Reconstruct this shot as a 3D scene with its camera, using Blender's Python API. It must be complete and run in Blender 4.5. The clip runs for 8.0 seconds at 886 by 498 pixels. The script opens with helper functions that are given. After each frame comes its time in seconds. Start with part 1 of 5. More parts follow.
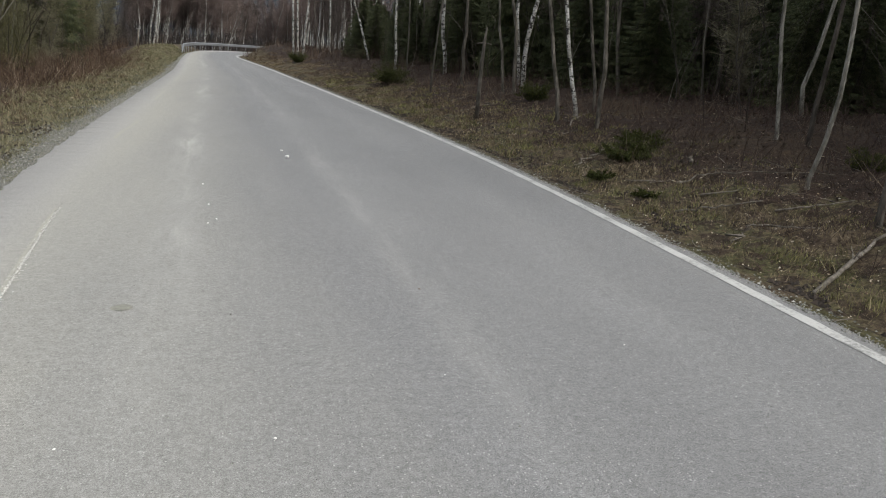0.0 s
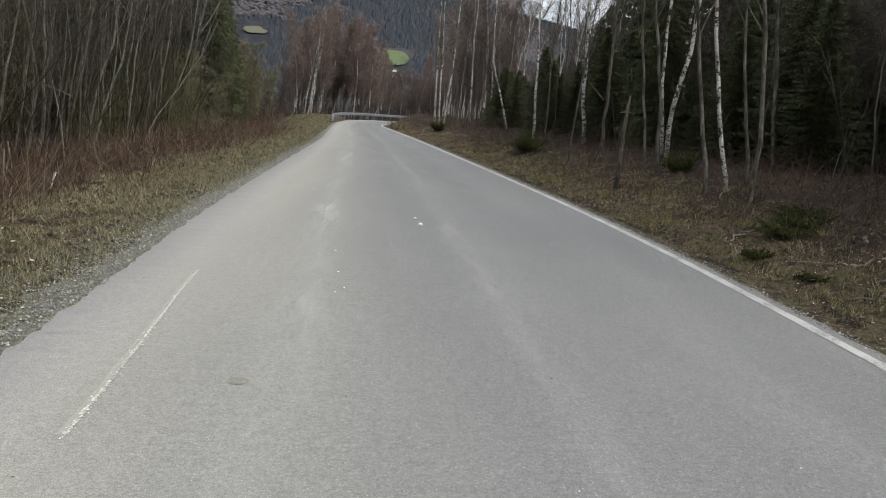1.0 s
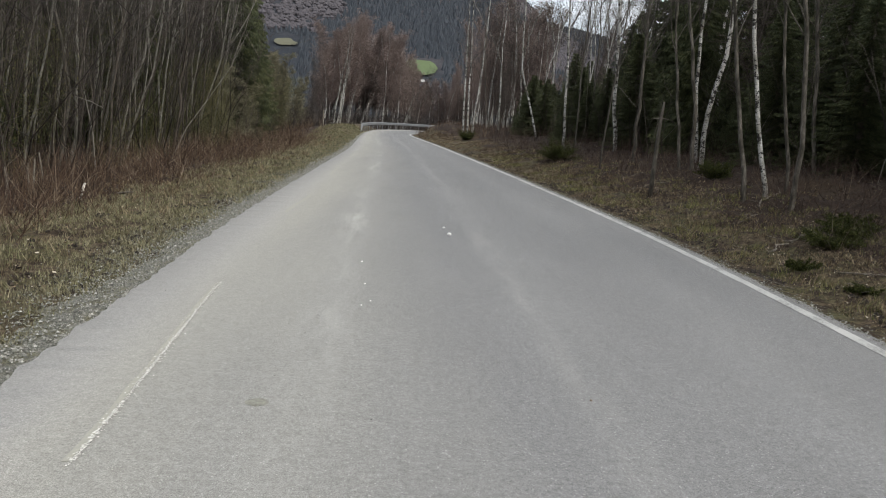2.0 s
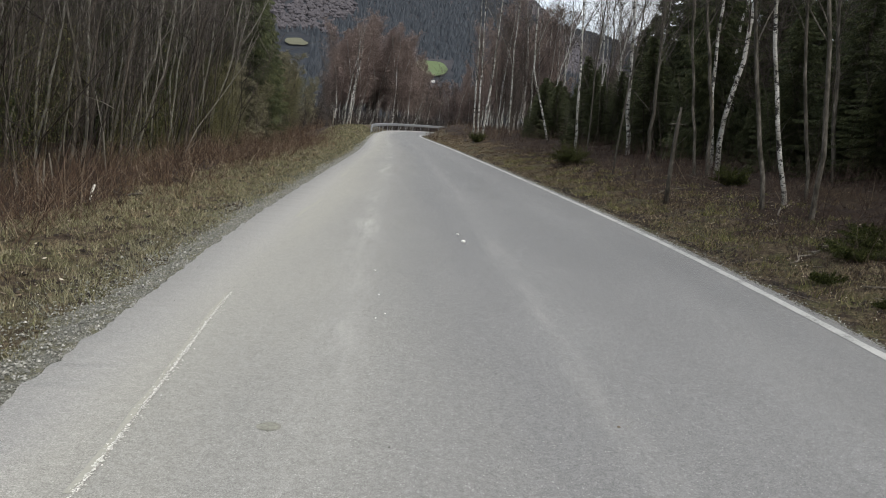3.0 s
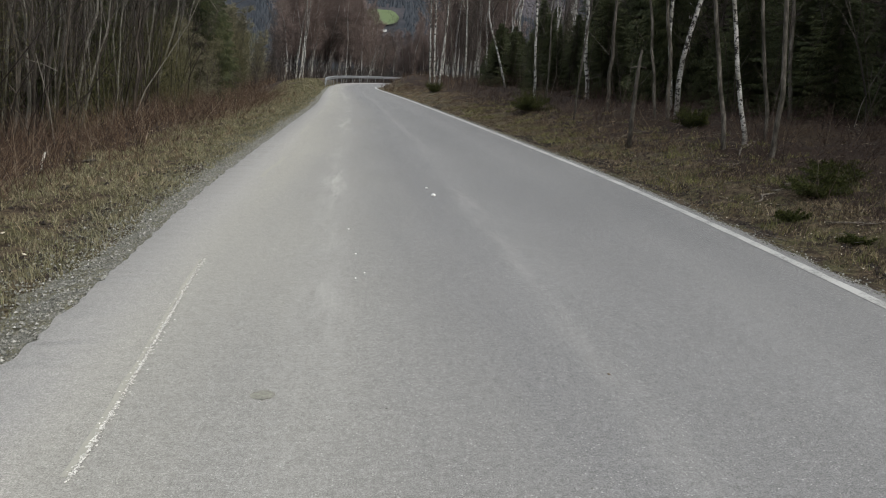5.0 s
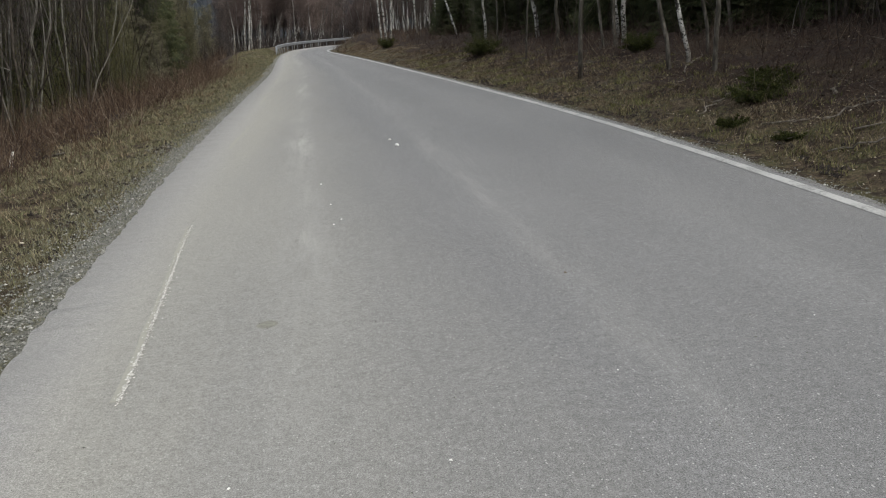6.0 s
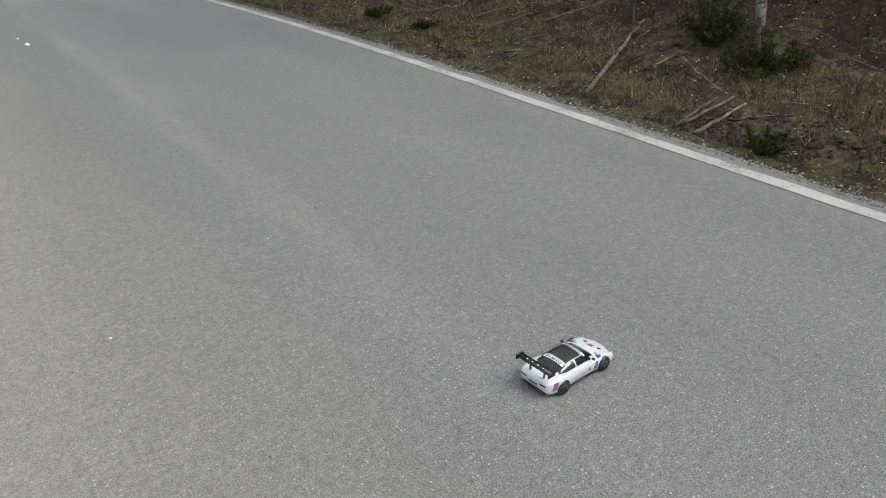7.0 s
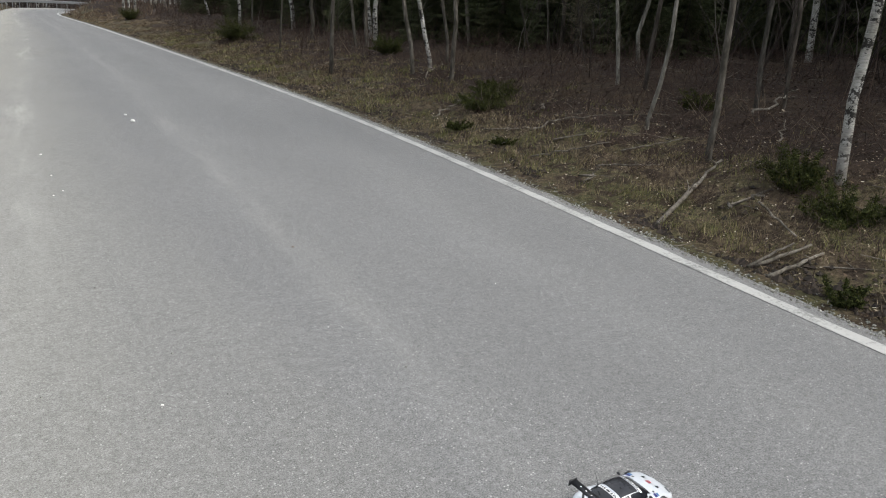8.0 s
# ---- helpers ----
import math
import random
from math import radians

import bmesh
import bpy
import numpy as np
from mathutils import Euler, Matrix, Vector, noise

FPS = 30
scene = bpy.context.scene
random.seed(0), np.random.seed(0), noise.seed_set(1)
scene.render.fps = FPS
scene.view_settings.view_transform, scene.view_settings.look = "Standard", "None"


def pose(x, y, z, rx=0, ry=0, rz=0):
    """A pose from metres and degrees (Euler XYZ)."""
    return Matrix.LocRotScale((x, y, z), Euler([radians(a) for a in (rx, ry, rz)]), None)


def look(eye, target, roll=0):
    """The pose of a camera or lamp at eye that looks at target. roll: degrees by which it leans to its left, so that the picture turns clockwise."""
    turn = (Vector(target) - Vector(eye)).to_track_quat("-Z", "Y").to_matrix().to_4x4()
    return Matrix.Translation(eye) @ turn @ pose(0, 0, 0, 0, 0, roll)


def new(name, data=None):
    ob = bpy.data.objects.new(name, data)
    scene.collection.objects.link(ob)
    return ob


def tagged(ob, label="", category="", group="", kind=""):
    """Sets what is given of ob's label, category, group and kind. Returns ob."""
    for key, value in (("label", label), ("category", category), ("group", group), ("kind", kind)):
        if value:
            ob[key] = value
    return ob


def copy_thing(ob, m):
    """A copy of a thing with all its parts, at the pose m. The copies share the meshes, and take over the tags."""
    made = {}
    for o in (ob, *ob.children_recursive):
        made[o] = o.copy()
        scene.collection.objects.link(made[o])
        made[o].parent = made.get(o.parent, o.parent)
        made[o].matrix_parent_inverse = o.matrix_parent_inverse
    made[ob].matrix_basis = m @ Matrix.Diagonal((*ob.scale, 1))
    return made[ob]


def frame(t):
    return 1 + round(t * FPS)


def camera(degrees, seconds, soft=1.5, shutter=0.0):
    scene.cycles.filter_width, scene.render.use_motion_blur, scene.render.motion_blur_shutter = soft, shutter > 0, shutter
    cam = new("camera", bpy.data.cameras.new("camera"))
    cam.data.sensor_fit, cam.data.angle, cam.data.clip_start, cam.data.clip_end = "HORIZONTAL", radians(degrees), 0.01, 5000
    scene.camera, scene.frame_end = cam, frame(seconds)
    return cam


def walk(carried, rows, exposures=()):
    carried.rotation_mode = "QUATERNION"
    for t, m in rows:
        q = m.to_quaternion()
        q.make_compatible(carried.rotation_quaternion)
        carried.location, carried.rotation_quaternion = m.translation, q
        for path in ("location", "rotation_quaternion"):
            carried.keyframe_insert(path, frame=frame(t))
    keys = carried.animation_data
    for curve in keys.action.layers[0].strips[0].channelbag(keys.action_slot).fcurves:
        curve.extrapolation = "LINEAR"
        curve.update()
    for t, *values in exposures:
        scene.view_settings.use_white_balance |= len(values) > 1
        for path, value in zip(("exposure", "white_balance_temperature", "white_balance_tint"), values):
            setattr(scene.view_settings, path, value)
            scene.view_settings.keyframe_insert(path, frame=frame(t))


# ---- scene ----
# ---- camera ----
cam = camera(64.0, 8.0, soft=1.05)
PATH = [
    (0, pose(-0.028, -0.408, 1.649, 74.67, 0, -16.92) @ pose(0, 0, 0, 0, 0, 4.96)),
    (0.5, pose(-0.052, -0.169, 1.645, 76.90, 0, -10.77) @ pose(0, 0, 0, 0, 0, 6.47)),
    (1, pose(0.049, 0.011, 1.640, 79.08, 0, -5.62) @ pose(0, 0, 0, 0, 0, 4.87)),
    (1.5, pose(0.084, 0.185, 1.593, 79.58, 0, -3.73) @ pose(0, 0, 0, 0, 0, 4.01)),
    (3, pose(-0.018, 0.492, 1.658, 79.63, 0, -2.57) @ pose(0, 0, 0, 0, 0, 4.86)),
    (3.5, pose(0.034, 0.671, 1.633, 79.35, 0, -2.81) @ pose(0, 0, 0, 0, 0, 4.14)),
    (4, pose(-0.036, 0.623, 1.660, 79.03, 0, -3.31) @ pose(0, 0, 0, 0, 0, 3.56)),
    (4.5, pose(-0.128, 0.601, 1.648, 78.28, 0, -4.66) @ pose(0, 0, 0, 0, 0, 3.48)),
    (4.7, pose(-0.161, 0.591, 1.656, 77.40, 0, -5.56) @ pose(0, 0, 0, 0, 0, 3.63)),
    (5.8, pose(-0.139, 0.169, 1.685, 73.21, 0, -7.32) @ pose(0, 0, 0, 0, 0, -1.80)),
    (6, pose(-0.170, -0.024, 1.645, 72.35, 0, -7.97) @ pose(0, 0, 0, 0, 0, -3.83)),
    (6.2, pose(-0.190, -0.170, 1.677, 69.09, 0, -8.85) @ pose(0, 0, 0, 0, 0, -6.14)),
    (6.5, pose(-0.194, -0.371, 1.814, 62.63, 0, -15.33) @ pose(0, 0, 0, 0, 0, -6.80)),
    (6.8, pose(-0.068, -0.578, 1.791, 61.01, 0, -28.22) @ pose(0, 0, 0, 0, 0, -3.27)),
    (7, pose(-0.072, -0.511, 1.661, 63.24, 0, -33.50) @ pose(0, 0, 0, 0, 0, -1.27)),
    (7.5, pose(-0.089, -0.506, 1.615, 68.18, 0, -31.70) @ pose(0, 0, 0, 0, 0, 1.36)),
    (8, pose(-0.117, -0.482, 1.635, 72.06, 0, -28.57) @ pose(0, 0, 0, 0, 0, 4.07)),
]
walk(cam, PATH, [(0.0, 0.95, 6400, 8), (3.5, 0.92, 6400, 8), (4.7, 0.86, 6400, 8), (6.0, 0.72, 6400, 8), (7.0, 0.77, 6400, 8), (7.5, 0.89, 6360, 8), (8.0, 1.01, 6360, 8)])

# ---- light: a bright, thinly clouded sky and a soft high sun ----
world = bpy.data.worlds.new("sky")
scene.world = world
world.use_nodes = True
wn = world.node_tree
wn.nodes.clear()
sky = wn.nodes.new("ShaderNodeTexSky")
sky.sky_type = 'NISHITA'
sky.sun_disc = False
sky.sun_elevation, sky.sun_rotation = radians(48), radians(140)
sky.air_density, sky.dust_density, sky.ozone_density = 1.0, 4.0, 1.0
wbg = wn.nodes.new("ShaderNodeBackground")
wbg.inputs["Strength"].default_value = 0.13
wout = wn.nodes.new("ShaderNodeOutputWorld")
wtc = wn.nodes.new("ShaderNodeTexCoord")
wmp = wn.nodes.new("ShaderNodeMapping")
wmp.inputs["Scale"].default_value = (1.0, 1.0, 2.4)
wno = wn.nodes.new("ShaderNodeTexNoise")
wno.inputs["Scale"].default_value, wno.inputs["Detail"].default_value = 2.6, 6.0
wra = wn.nodes.new("ShaderNodeValToRGB")
wra.color_ramp.elements[0].position, wra.color_ramp.elements[0].color = 0.34, (0.35, 0.35, 0.35, 1)
wra.color_ramp.elements[1].position, wra.color_ramp.elements[1].color = 0.58, (0.92, 0.92, 0.92, 1)
wmx = wn.nodes.new("ShaderNodeMix")
wmx.data_type = 'RGBA'
wmx.inputs[7].default_value = (4.9, 4.95, 5.1, 1)
wn.links.new(wtc.outputs["Generated"], wmp.inputs["Vector"])
wn.links.new(wmp.outputs[0], wno.inputs["Vector"])
wn.links.new(wno.outputs["Fac"], wra.inputs[0])
wn.links.new(wra.outputs[0], wmx.inputs[0])
wn.links.new(sky.outputs[0], wmx.inputs[6])
wn.links.new(wmx.outputs[2], wbg.inputs[0])
wn.links.new(wbg.outputs[0], wout.inputs[0])
sun = new("sun", bpy.data.lights.new("sun", 'SUN'))
sun.data.energy, sun.data.angle, sun.data.color = 1.2, radians(22), (1.0, 0.96, 0.9)
SUN_AZ, SUN_EL = radians(140), radians(48)
sun.matrix_world = look((math.sin(SUN_AZ) * math.cos(SUN_EL) * 50, math.cos(SUN_AZ) * math.cos(SUN_EL) * 50, math.sin(SUN_EL) * 50), (0, 0, 0))

# ---- materials ----
class Mat:
    """A small builder for node materials."""
    def __init__(self, name, rough=0.8, metal=0.0, spec=0.5):
        self.m = bpy.data.materials.new(name)
        self.m.use_nodes = True
        self.t = self.m.node_tree
        self.b = self.t.nodes["Principled BSDF"]
        self.b.inputs["Roughness"].default_value = rough
        self.b.inputs["Metallic"].default_value = metal
        self.b.inputs["Specular IOR Level"].default_value = spec
        self.coord = None

    def node(self, kind, **kw):
        n = self.t.nodes.new(kind)
        for k, val in kw.items():
            n.inputs[k].default_value = val
        return n

    def link(self, a, b):
        self.t.links.new(a, b)

    def pos(self, scale=(1, 1, 1), kind="Object"):
        c = self.node("ShaderNodeTexCoord")
        mp = self.node("ShaderNodeMapping")
        mp.inputs["Scale"].default_value = scale
        self.link(c.outputs[kind], mp.inputs["Vector"])
        return mp.outputs[0]

    def noise(self, scale, detail=4.0, rough=0.6, stretch=(1, 1, 1), kind="Object"):
        n = self.node("ShaderNodeTexNoise", Scale=scale, Detail=detail, Roughness=rough)
        self.link(self.pos(stretch, kind), n.inputs["Vector"])
        return n.outputs["Fac"]

    def ramp(self, fac, stops):
        r = self.node("ShaderNodeValToRGB")
        e = r.color_ramp.elements
        while len(e) < len(stops):
            e.new(0.5)
        for el, (p, c) in zip(e, stops):
            el.position = p
            el.color = (*c, 1) if len(c) == 3 else c
        self.link(fac, r.inputs[0])
        return r.outputs[0]

    def mix(self, fac, a, b, mode='MIX'):
        n = self.node("ShaderNodeMix")
        n.data_type, n.blend_type = 'RGBA', mode
        for sock, val in ((n.inputs[0], fac), (n.inputs[6], a), (n.inputs[7], b)):
            if isinstance(val, (int, float)):
                sock.default_value = val
            elif isinstance(val, tuple):
                sock.default_value = (*val, 1)
            else:
                self.link(val, sock)
        return n.outputs[2]

    def island(self):
        return self.node("ShaderNodeNewGeometry").outputs["Random Per Island"]

    def base(self, c):
        if isinstance(c, tuple):
            self.b.inputs["Base Color"].default_value = (*c, 1)
        else:
            self.link(c, self.b.inputs["Base Color"])
        return self

    def bump(self, h, strength=0.4, dist=0.01):
        n = self.node("ShaderNodeBump", Strength=strength, Distance=dist)
        self.link(h, n.inputs["Height"])
        self.link(n.outputs[0], self.b.inputs["Normal"])
        return self


def plain(name, c, rough=0.6, metal=0.0, var=0.12, scale=30.0, spec=0.5):
    k = Mat(name, rough, metal, spec)
    lo = tuple(x * (1 - var) for x in c)
    hi = tuple(min(1, x * (1 + var)) for x in c)
    k.base(k.ramp(k.noise(scale), [(0.3, lo), (0.7, hi)]))
    return k.m


def islands(name, stops, rough=0.8, spec=0.3):
    """Each blade, leaf or stone takes a shade of its own."""
    k = Mat(name, rough, 0, spec)
    k.base(k.ramp(k.island(), stops))
    return k.m


def asphalt_material():
    k = Mat("asphalt", 0.86, 0, 0.35)
    grain = k.noise(150, 3, 0.85)
    col = k.ramp(grain, [(0.34, (0.078, 0.078, 0.076)), (0.50, (0.184, 0.183, 0.179)), (0.66, (0.32, 0.32, 0.312))])
    coarse = k.noise(40, 4, 0.75)
    col = k.mix(1.0, col, k.ramp(coarse, [(0.36, (0.80, 0.80, 0.795)), (0.64, (1.195, 1.195, 1.2))]), 'MULTIPLY')
    mottle = k.noise(13, 4, 0.75)
    col = k.mix(1.0, col, k.ramp(mottle, [(0.34, (0.90, 0.90, 0.90)), (0.66, (1.09, 1.09, 1.09))]), 'MULTIPLY')
    for size, lo, hi, shade in ((66.0, 0.84, 0.89, (0.43, 0.42, 0.40)), (100.0, 0.74, 0.80, (0.085, 0.085, 0.085))):
        vor = k.node("ShaderNodeTexVoronoi", Scale=size)
        k.link(k.pos(), vor.inputs["Vector"])
        chips = k.ramp(vor.outputs["Distance"], [(0.20, (1, 1, 1)), (0.30, (0, 0, 0))])
        sepc = k.node("ShaderNodeSeparateColor")
        k.link(vor.outputs["Color"], sepc.inputs[0])
        pick = k.ramp(sepc.outputs[0], [(lo, (0, 0, 0)), (hi, (1, 1, 1))])
        col = k.mix(k.mix(1.0, chips, pick, 'MULTIPLY'), col, shade)
    # lanes worn by wheels follow the road; "across" runs from the left edge, 0, to the right, 1
    att = k.node("ShaderNodeAttribute")
    att.attribute_name = "across"
    wl = k.node("ShaderNodeMath"); wl.operation = 'MULTIPLY_ADD'
    wl.inputs[1].default_value, wl.inputs[2].default_value = 0.09, -0.045
    k.link(k.noise(0.5, 4, 0.55, (1.0, 0.22, 1.0)), wl.inputs[0])
    lat = k.node("ShaderNodeMath"); lat.operation = 'ADD'
    k.link(att.outputs["Fac"], lat.inputs[0]); k.link(wl.outputs[0], lat.inputs[1])
    lat = lat.outputs[0]
    worn = [(0.0, 1.0), (0.20, 1.0), (0.245, 1.07), (0.272, 1.05), (0.305, 0.97), (0.37, 0.925), (0.45, 0.945), (0.50, 0.985), (0.53, 1.04), (0.565, 1.005), (0.62, 0.945), (0.69, 0.925), (0.75, 0.99), (0.785, 1.025), (0.85, 0.945), (0.92, 0.92), (0.975, 0.99)]
    lanes = k.ramp(lat, [(p, (v, v, v * (1.0 if v > 1 else 1.006))) for p, v in worn])
    col = k.mix(k.ramp(k.noise(0.35, 4, 0.6, (1.0, 0.3, 1.0)), [(0.35, (0.55, 0.55, 0.55)), (0.6, (1, 1, 1))]), col, k.mix(1.0, col, lanes, 'MULTIPLY'))
    blot = k.noise(0.9, 5, 0.62, (1.0, 0.4, 1.0))
    col = k.mix(1.0, col, k.ramp(blot, [(0.3, (0.94, 0.94, 0.94)), (0.7, (1.06, 1.06, 1.06))]), 'MULTIPLY')
    # pale dust lies along the left side, thinning towards the middle
    wm = k.node("ShaderNodeMath"); wm.operation = 'MULTIPLY_ADD'
    wm.inputs[1].default_value, wm.inputs[2].default_value = 0.34, -0.17
    k.link(k.noise(0.6, 5, 0.62, (1.0, 0.16, 1.0)), wm.inputs[0])
    add = k.node("ShaderNodeMath"); add.operation = 'ADD'
    k.link(lat, add.inputs[0]); k.link(wm.outputs[0], add.inputs[1])
    mask = k.ramp(add.outputs[0], [(0.0, (0.85, 0.85, 0.85)), (0.12, (0.74, 0.74, 0.74)), (0.24, (0.36, 0.36, 0.36)), (0.46, (0, 0, 0))])
    fine = k.noise(120, 3, 0.85)
    dust = k.ramp(fine, [(0.34, (0.175, 0.168, 0.144)), (0.5, (0.325, 0.315, 0.274)), (0.66, (0.50, 0.487, 0.43))])
    grey = k.ramp(fine, [(0.34, (0.18, 0.174, 0.162)), (0.5, (0.33, 0.32, 0.298)), (0.66, (0.50, 0.488, 0.455))])
    dust = k.mix(k.ramp(lat, [(0.05, (1, 1, 1)), (0.115, (0, 0, 0))]), dust, grey)
    dust = k.mix(1.0, dust, k.ramp(mottle, [(0.34, (0.92, 0.92, 0.92)), (0.66, (1.07, 1.07, 1.07))]), 'MULTIPLY')
    dust = k.mix(1.0, dust, k.ramp(coarse, [(0.36, (0.85, 0.85, 0.85)), (0.64, (1.14, 1.14, 1.14))]), 'MULTIPLY')
    col = k.mix(mask, col, dust)
    # thin chalky streaks
    chalk = k.ramp(k.noise(4.0, 6, 0.75, (1.0, 0.14, 1.0)), [(0.42, (0, 0, 0)), (0.62, (1, 1, 1))])
    chalk = k.mix(1.0, chalk, k.ramp(k.noise(0.16, 3, 0.6), [(0.42, (0.12, 0.12, 0.12)), (0.58, (1, 1, 1))]), 'MULTIPLY')
    for centre, half, amount in ((0.252, 0.040, 0.75), (0.530, 0.028, 0.26)):
        band = k.ramp(lat, [(centre - half, (0, 0, 0)), (centre, (amount, amount, amount)), (centre + half, (0, 0, 0))])
        col = k.mix(k.mix(1.0, band, chalk, 'MULTIPLY'), col, (0.42, 0.41, 0.38))
    flecks = k.ramp(k.noise(9.0, 7, 0.8, (1.0, 0.8, 1.0)), [(0.60, (0, 0, 0)), (0.70, (0.4, 0.4, 0.4))])
    col = k.mix(k.mix(1.0, flecks, k.ramp(lat, [(0.16, (1, 1, 1)), (0.56, (0.25, 0.25, 0.25))]), 'MULTIPLY'), col, (0.40, 0.385, 0.345))
    k.base(col)
    k.bump(coarse, 0.35, 0.006)
    return k.m


def paint_material():
    k = Mat("road_paint", 0.75)
    wear = k.noise(38, 6, 0.75)
    big = k.noise(2.2, 4, 0.6)
    m1 = k.mix(0.45, wear, big)
    k.base(k.ramp(m1, [(0.40, (0.20, 0.20, 0.19)), (0.50, (0.42, 0.415, 0.395)), (0.8, (0.52, 0.51, 0.485))]))
    k.bump(wear, 0.3, 0.003)
    return k.m


def faded_material():
    k = Mat("faded_road_paint", 0.85)
    wear = k.noise(26, 6, 0.8)
    k.base(k.ramp(wear, [(0.46, (0.30, 0.293, 0.252)), (0.62, (0.335, 0.327, 0.278)), (0.80, (0.42, 0.41, 0.35))]))
    return k.m


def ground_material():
    """Brown humus and leaves, with the shade under the trees darkened into the colour."""
    k = Mat("shaded_forest_floor", 0.95, 0, 0.2)
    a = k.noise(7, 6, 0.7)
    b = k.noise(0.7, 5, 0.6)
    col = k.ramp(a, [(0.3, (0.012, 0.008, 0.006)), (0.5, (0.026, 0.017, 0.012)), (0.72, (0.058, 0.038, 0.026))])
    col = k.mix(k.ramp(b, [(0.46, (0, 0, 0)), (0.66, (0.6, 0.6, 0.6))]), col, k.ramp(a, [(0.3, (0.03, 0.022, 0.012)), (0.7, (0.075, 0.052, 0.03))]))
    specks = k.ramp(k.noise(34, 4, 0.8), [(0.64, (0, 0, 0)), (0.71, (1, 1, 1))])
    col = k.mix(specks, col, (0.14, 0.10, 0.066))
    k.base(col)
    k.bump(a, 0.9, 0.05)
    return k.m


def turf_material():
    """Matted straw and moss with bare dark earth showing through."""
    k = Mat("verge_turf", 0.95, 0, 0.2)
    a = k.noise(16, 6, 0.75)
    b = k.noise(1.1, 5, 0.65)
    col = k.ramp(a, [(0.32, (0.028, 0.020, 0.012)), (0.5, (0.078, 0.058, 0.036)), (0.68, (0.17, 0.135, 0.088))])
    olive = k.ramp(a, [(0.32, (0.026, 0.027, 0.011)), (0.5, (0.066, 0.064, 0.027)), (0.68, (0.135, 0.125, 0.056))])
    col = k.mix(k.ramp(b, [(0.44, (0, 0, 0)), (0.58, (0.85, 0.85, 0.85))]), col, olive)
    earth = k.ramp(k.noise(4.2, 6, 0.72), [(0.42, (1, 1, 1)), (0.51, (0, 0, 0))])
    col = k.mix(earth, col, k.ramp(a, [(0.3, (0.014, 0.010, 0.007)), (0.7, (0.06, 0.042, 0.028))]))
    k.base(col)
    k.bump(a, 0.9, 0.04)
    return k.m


def hill_material():
    k = Mat("hazy_hillside", 1.0, 0, 0.1)
    a = k.noise(0.012, 6, 0.62)
    b = k.noise(0.12, 5, 0.7)
    # blue-grey tones: the haze of the distance is put into the colour
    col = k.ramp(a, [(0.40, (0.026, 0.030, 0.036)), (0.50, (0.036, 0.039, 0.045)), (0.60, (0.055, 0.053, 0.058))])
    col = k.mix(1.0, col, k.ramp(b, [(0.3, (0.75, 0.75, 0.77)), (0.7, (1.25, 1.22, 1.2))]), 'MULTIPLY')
    k.base(col)
    k.bump(b, 0.6, 3.0)
    return k.m


def bark_material(name, dark, mid, light, stretch=(1, 1, 0.25), scale=22):
    k = Mat(name, 0.9, 0, 0.25)
    a = k.noise(scale, 6, 0.7, stretch)
    b = k.noise(2.6, 5, 0.65, (1, 1, 0.5))
    col = k.ramp(a, [(0.3, dark), (0.5, mid), (0.7, light)])
    oi = k.node("ShaderNodeObjectInfo")
    shade = k.ramp(oi.outputs["Random"], [(0.0, (0.72, 0.72, 0.72)), (1.0, (1.15, 1.14, 1.12))])
    col = k.mix(1.0, col, shade, 'MULTIPLY')
    col = k.mix(1.0, col, k.ramp(b, [(0.36, (0.42, 0.42, 0.38)), (0.62, (1.3, 1.3, 1.28))]), 'MULTIPLY')
    k.base(col)
    k.bump(a, 0.6, 0.012)
    return k.m


def birch_material():
    k = Mat("birch_bark", 0.75, 0, 0.3)
    a = k.noise(5.0, 6, 0.72, (1.3, 1.3, 1.7))
    b = k.noise(30, 3, 0.6, (0.5, 0.5, 3.0))
    col = k.ramp(b, [(0.3, (0.27, 0.26, 0.24)), (0.62, (0.54, 0.53, 0.495))])
    marks = k.ramp(a, [(0.51, (0, 0, 0)), (0.545, (1, 1, 1))])
    col = k.mix(marks, col, (0.035, 0.032, 0.028))
    grime = k.noise(1.3, 5, 0.7, (1, 1, 0.8))
    col = k.mix(1.0, col, k.ramp(grime, [(0.38, (0.40, 0.39, 0.35)), (0.56, (1, 1, 1))]), 'MULTIPLY')
    # old bark near the root is rough and dark
    sep = k.node("ShaderNodeSeparateXYZ")
    k.link(k.node("ShaderNodeTexCoord").outputs["Object"], sep.inputs[0])
    wob = k.noise(3.0, 4, 0.6)
    sm = k.node("ShaderNodeMath"); sm.operation = 'MULTIPLY_ADD'
    sm.inputs[1].default_value, sm.inputs[2].default_value = 2.0, -1.0
    k.link(wob, sm.inputs[0])
    ad = k.node("ShaderNodeMath"); ad.operation = 'ADD'
    k.link(sep.outputs[2], ad.inputs[0]); k.link(sm.outputs[0], ad.inputs[1])
    rg = k.node("ShaderNodeMapRange")
    rg.inputs["From Min"].default_value, rg.inputs["From Max"].default_value = 0.5, -0.4
    k.link(ad.outputs[0], rg.inputs["Value"])
    col = k.mix(rg.outputs[0], col, (0.16, 0.14, 0.12))
    k.base(col)
    k.bump(a, 0.5, 0.008)
    return k.m


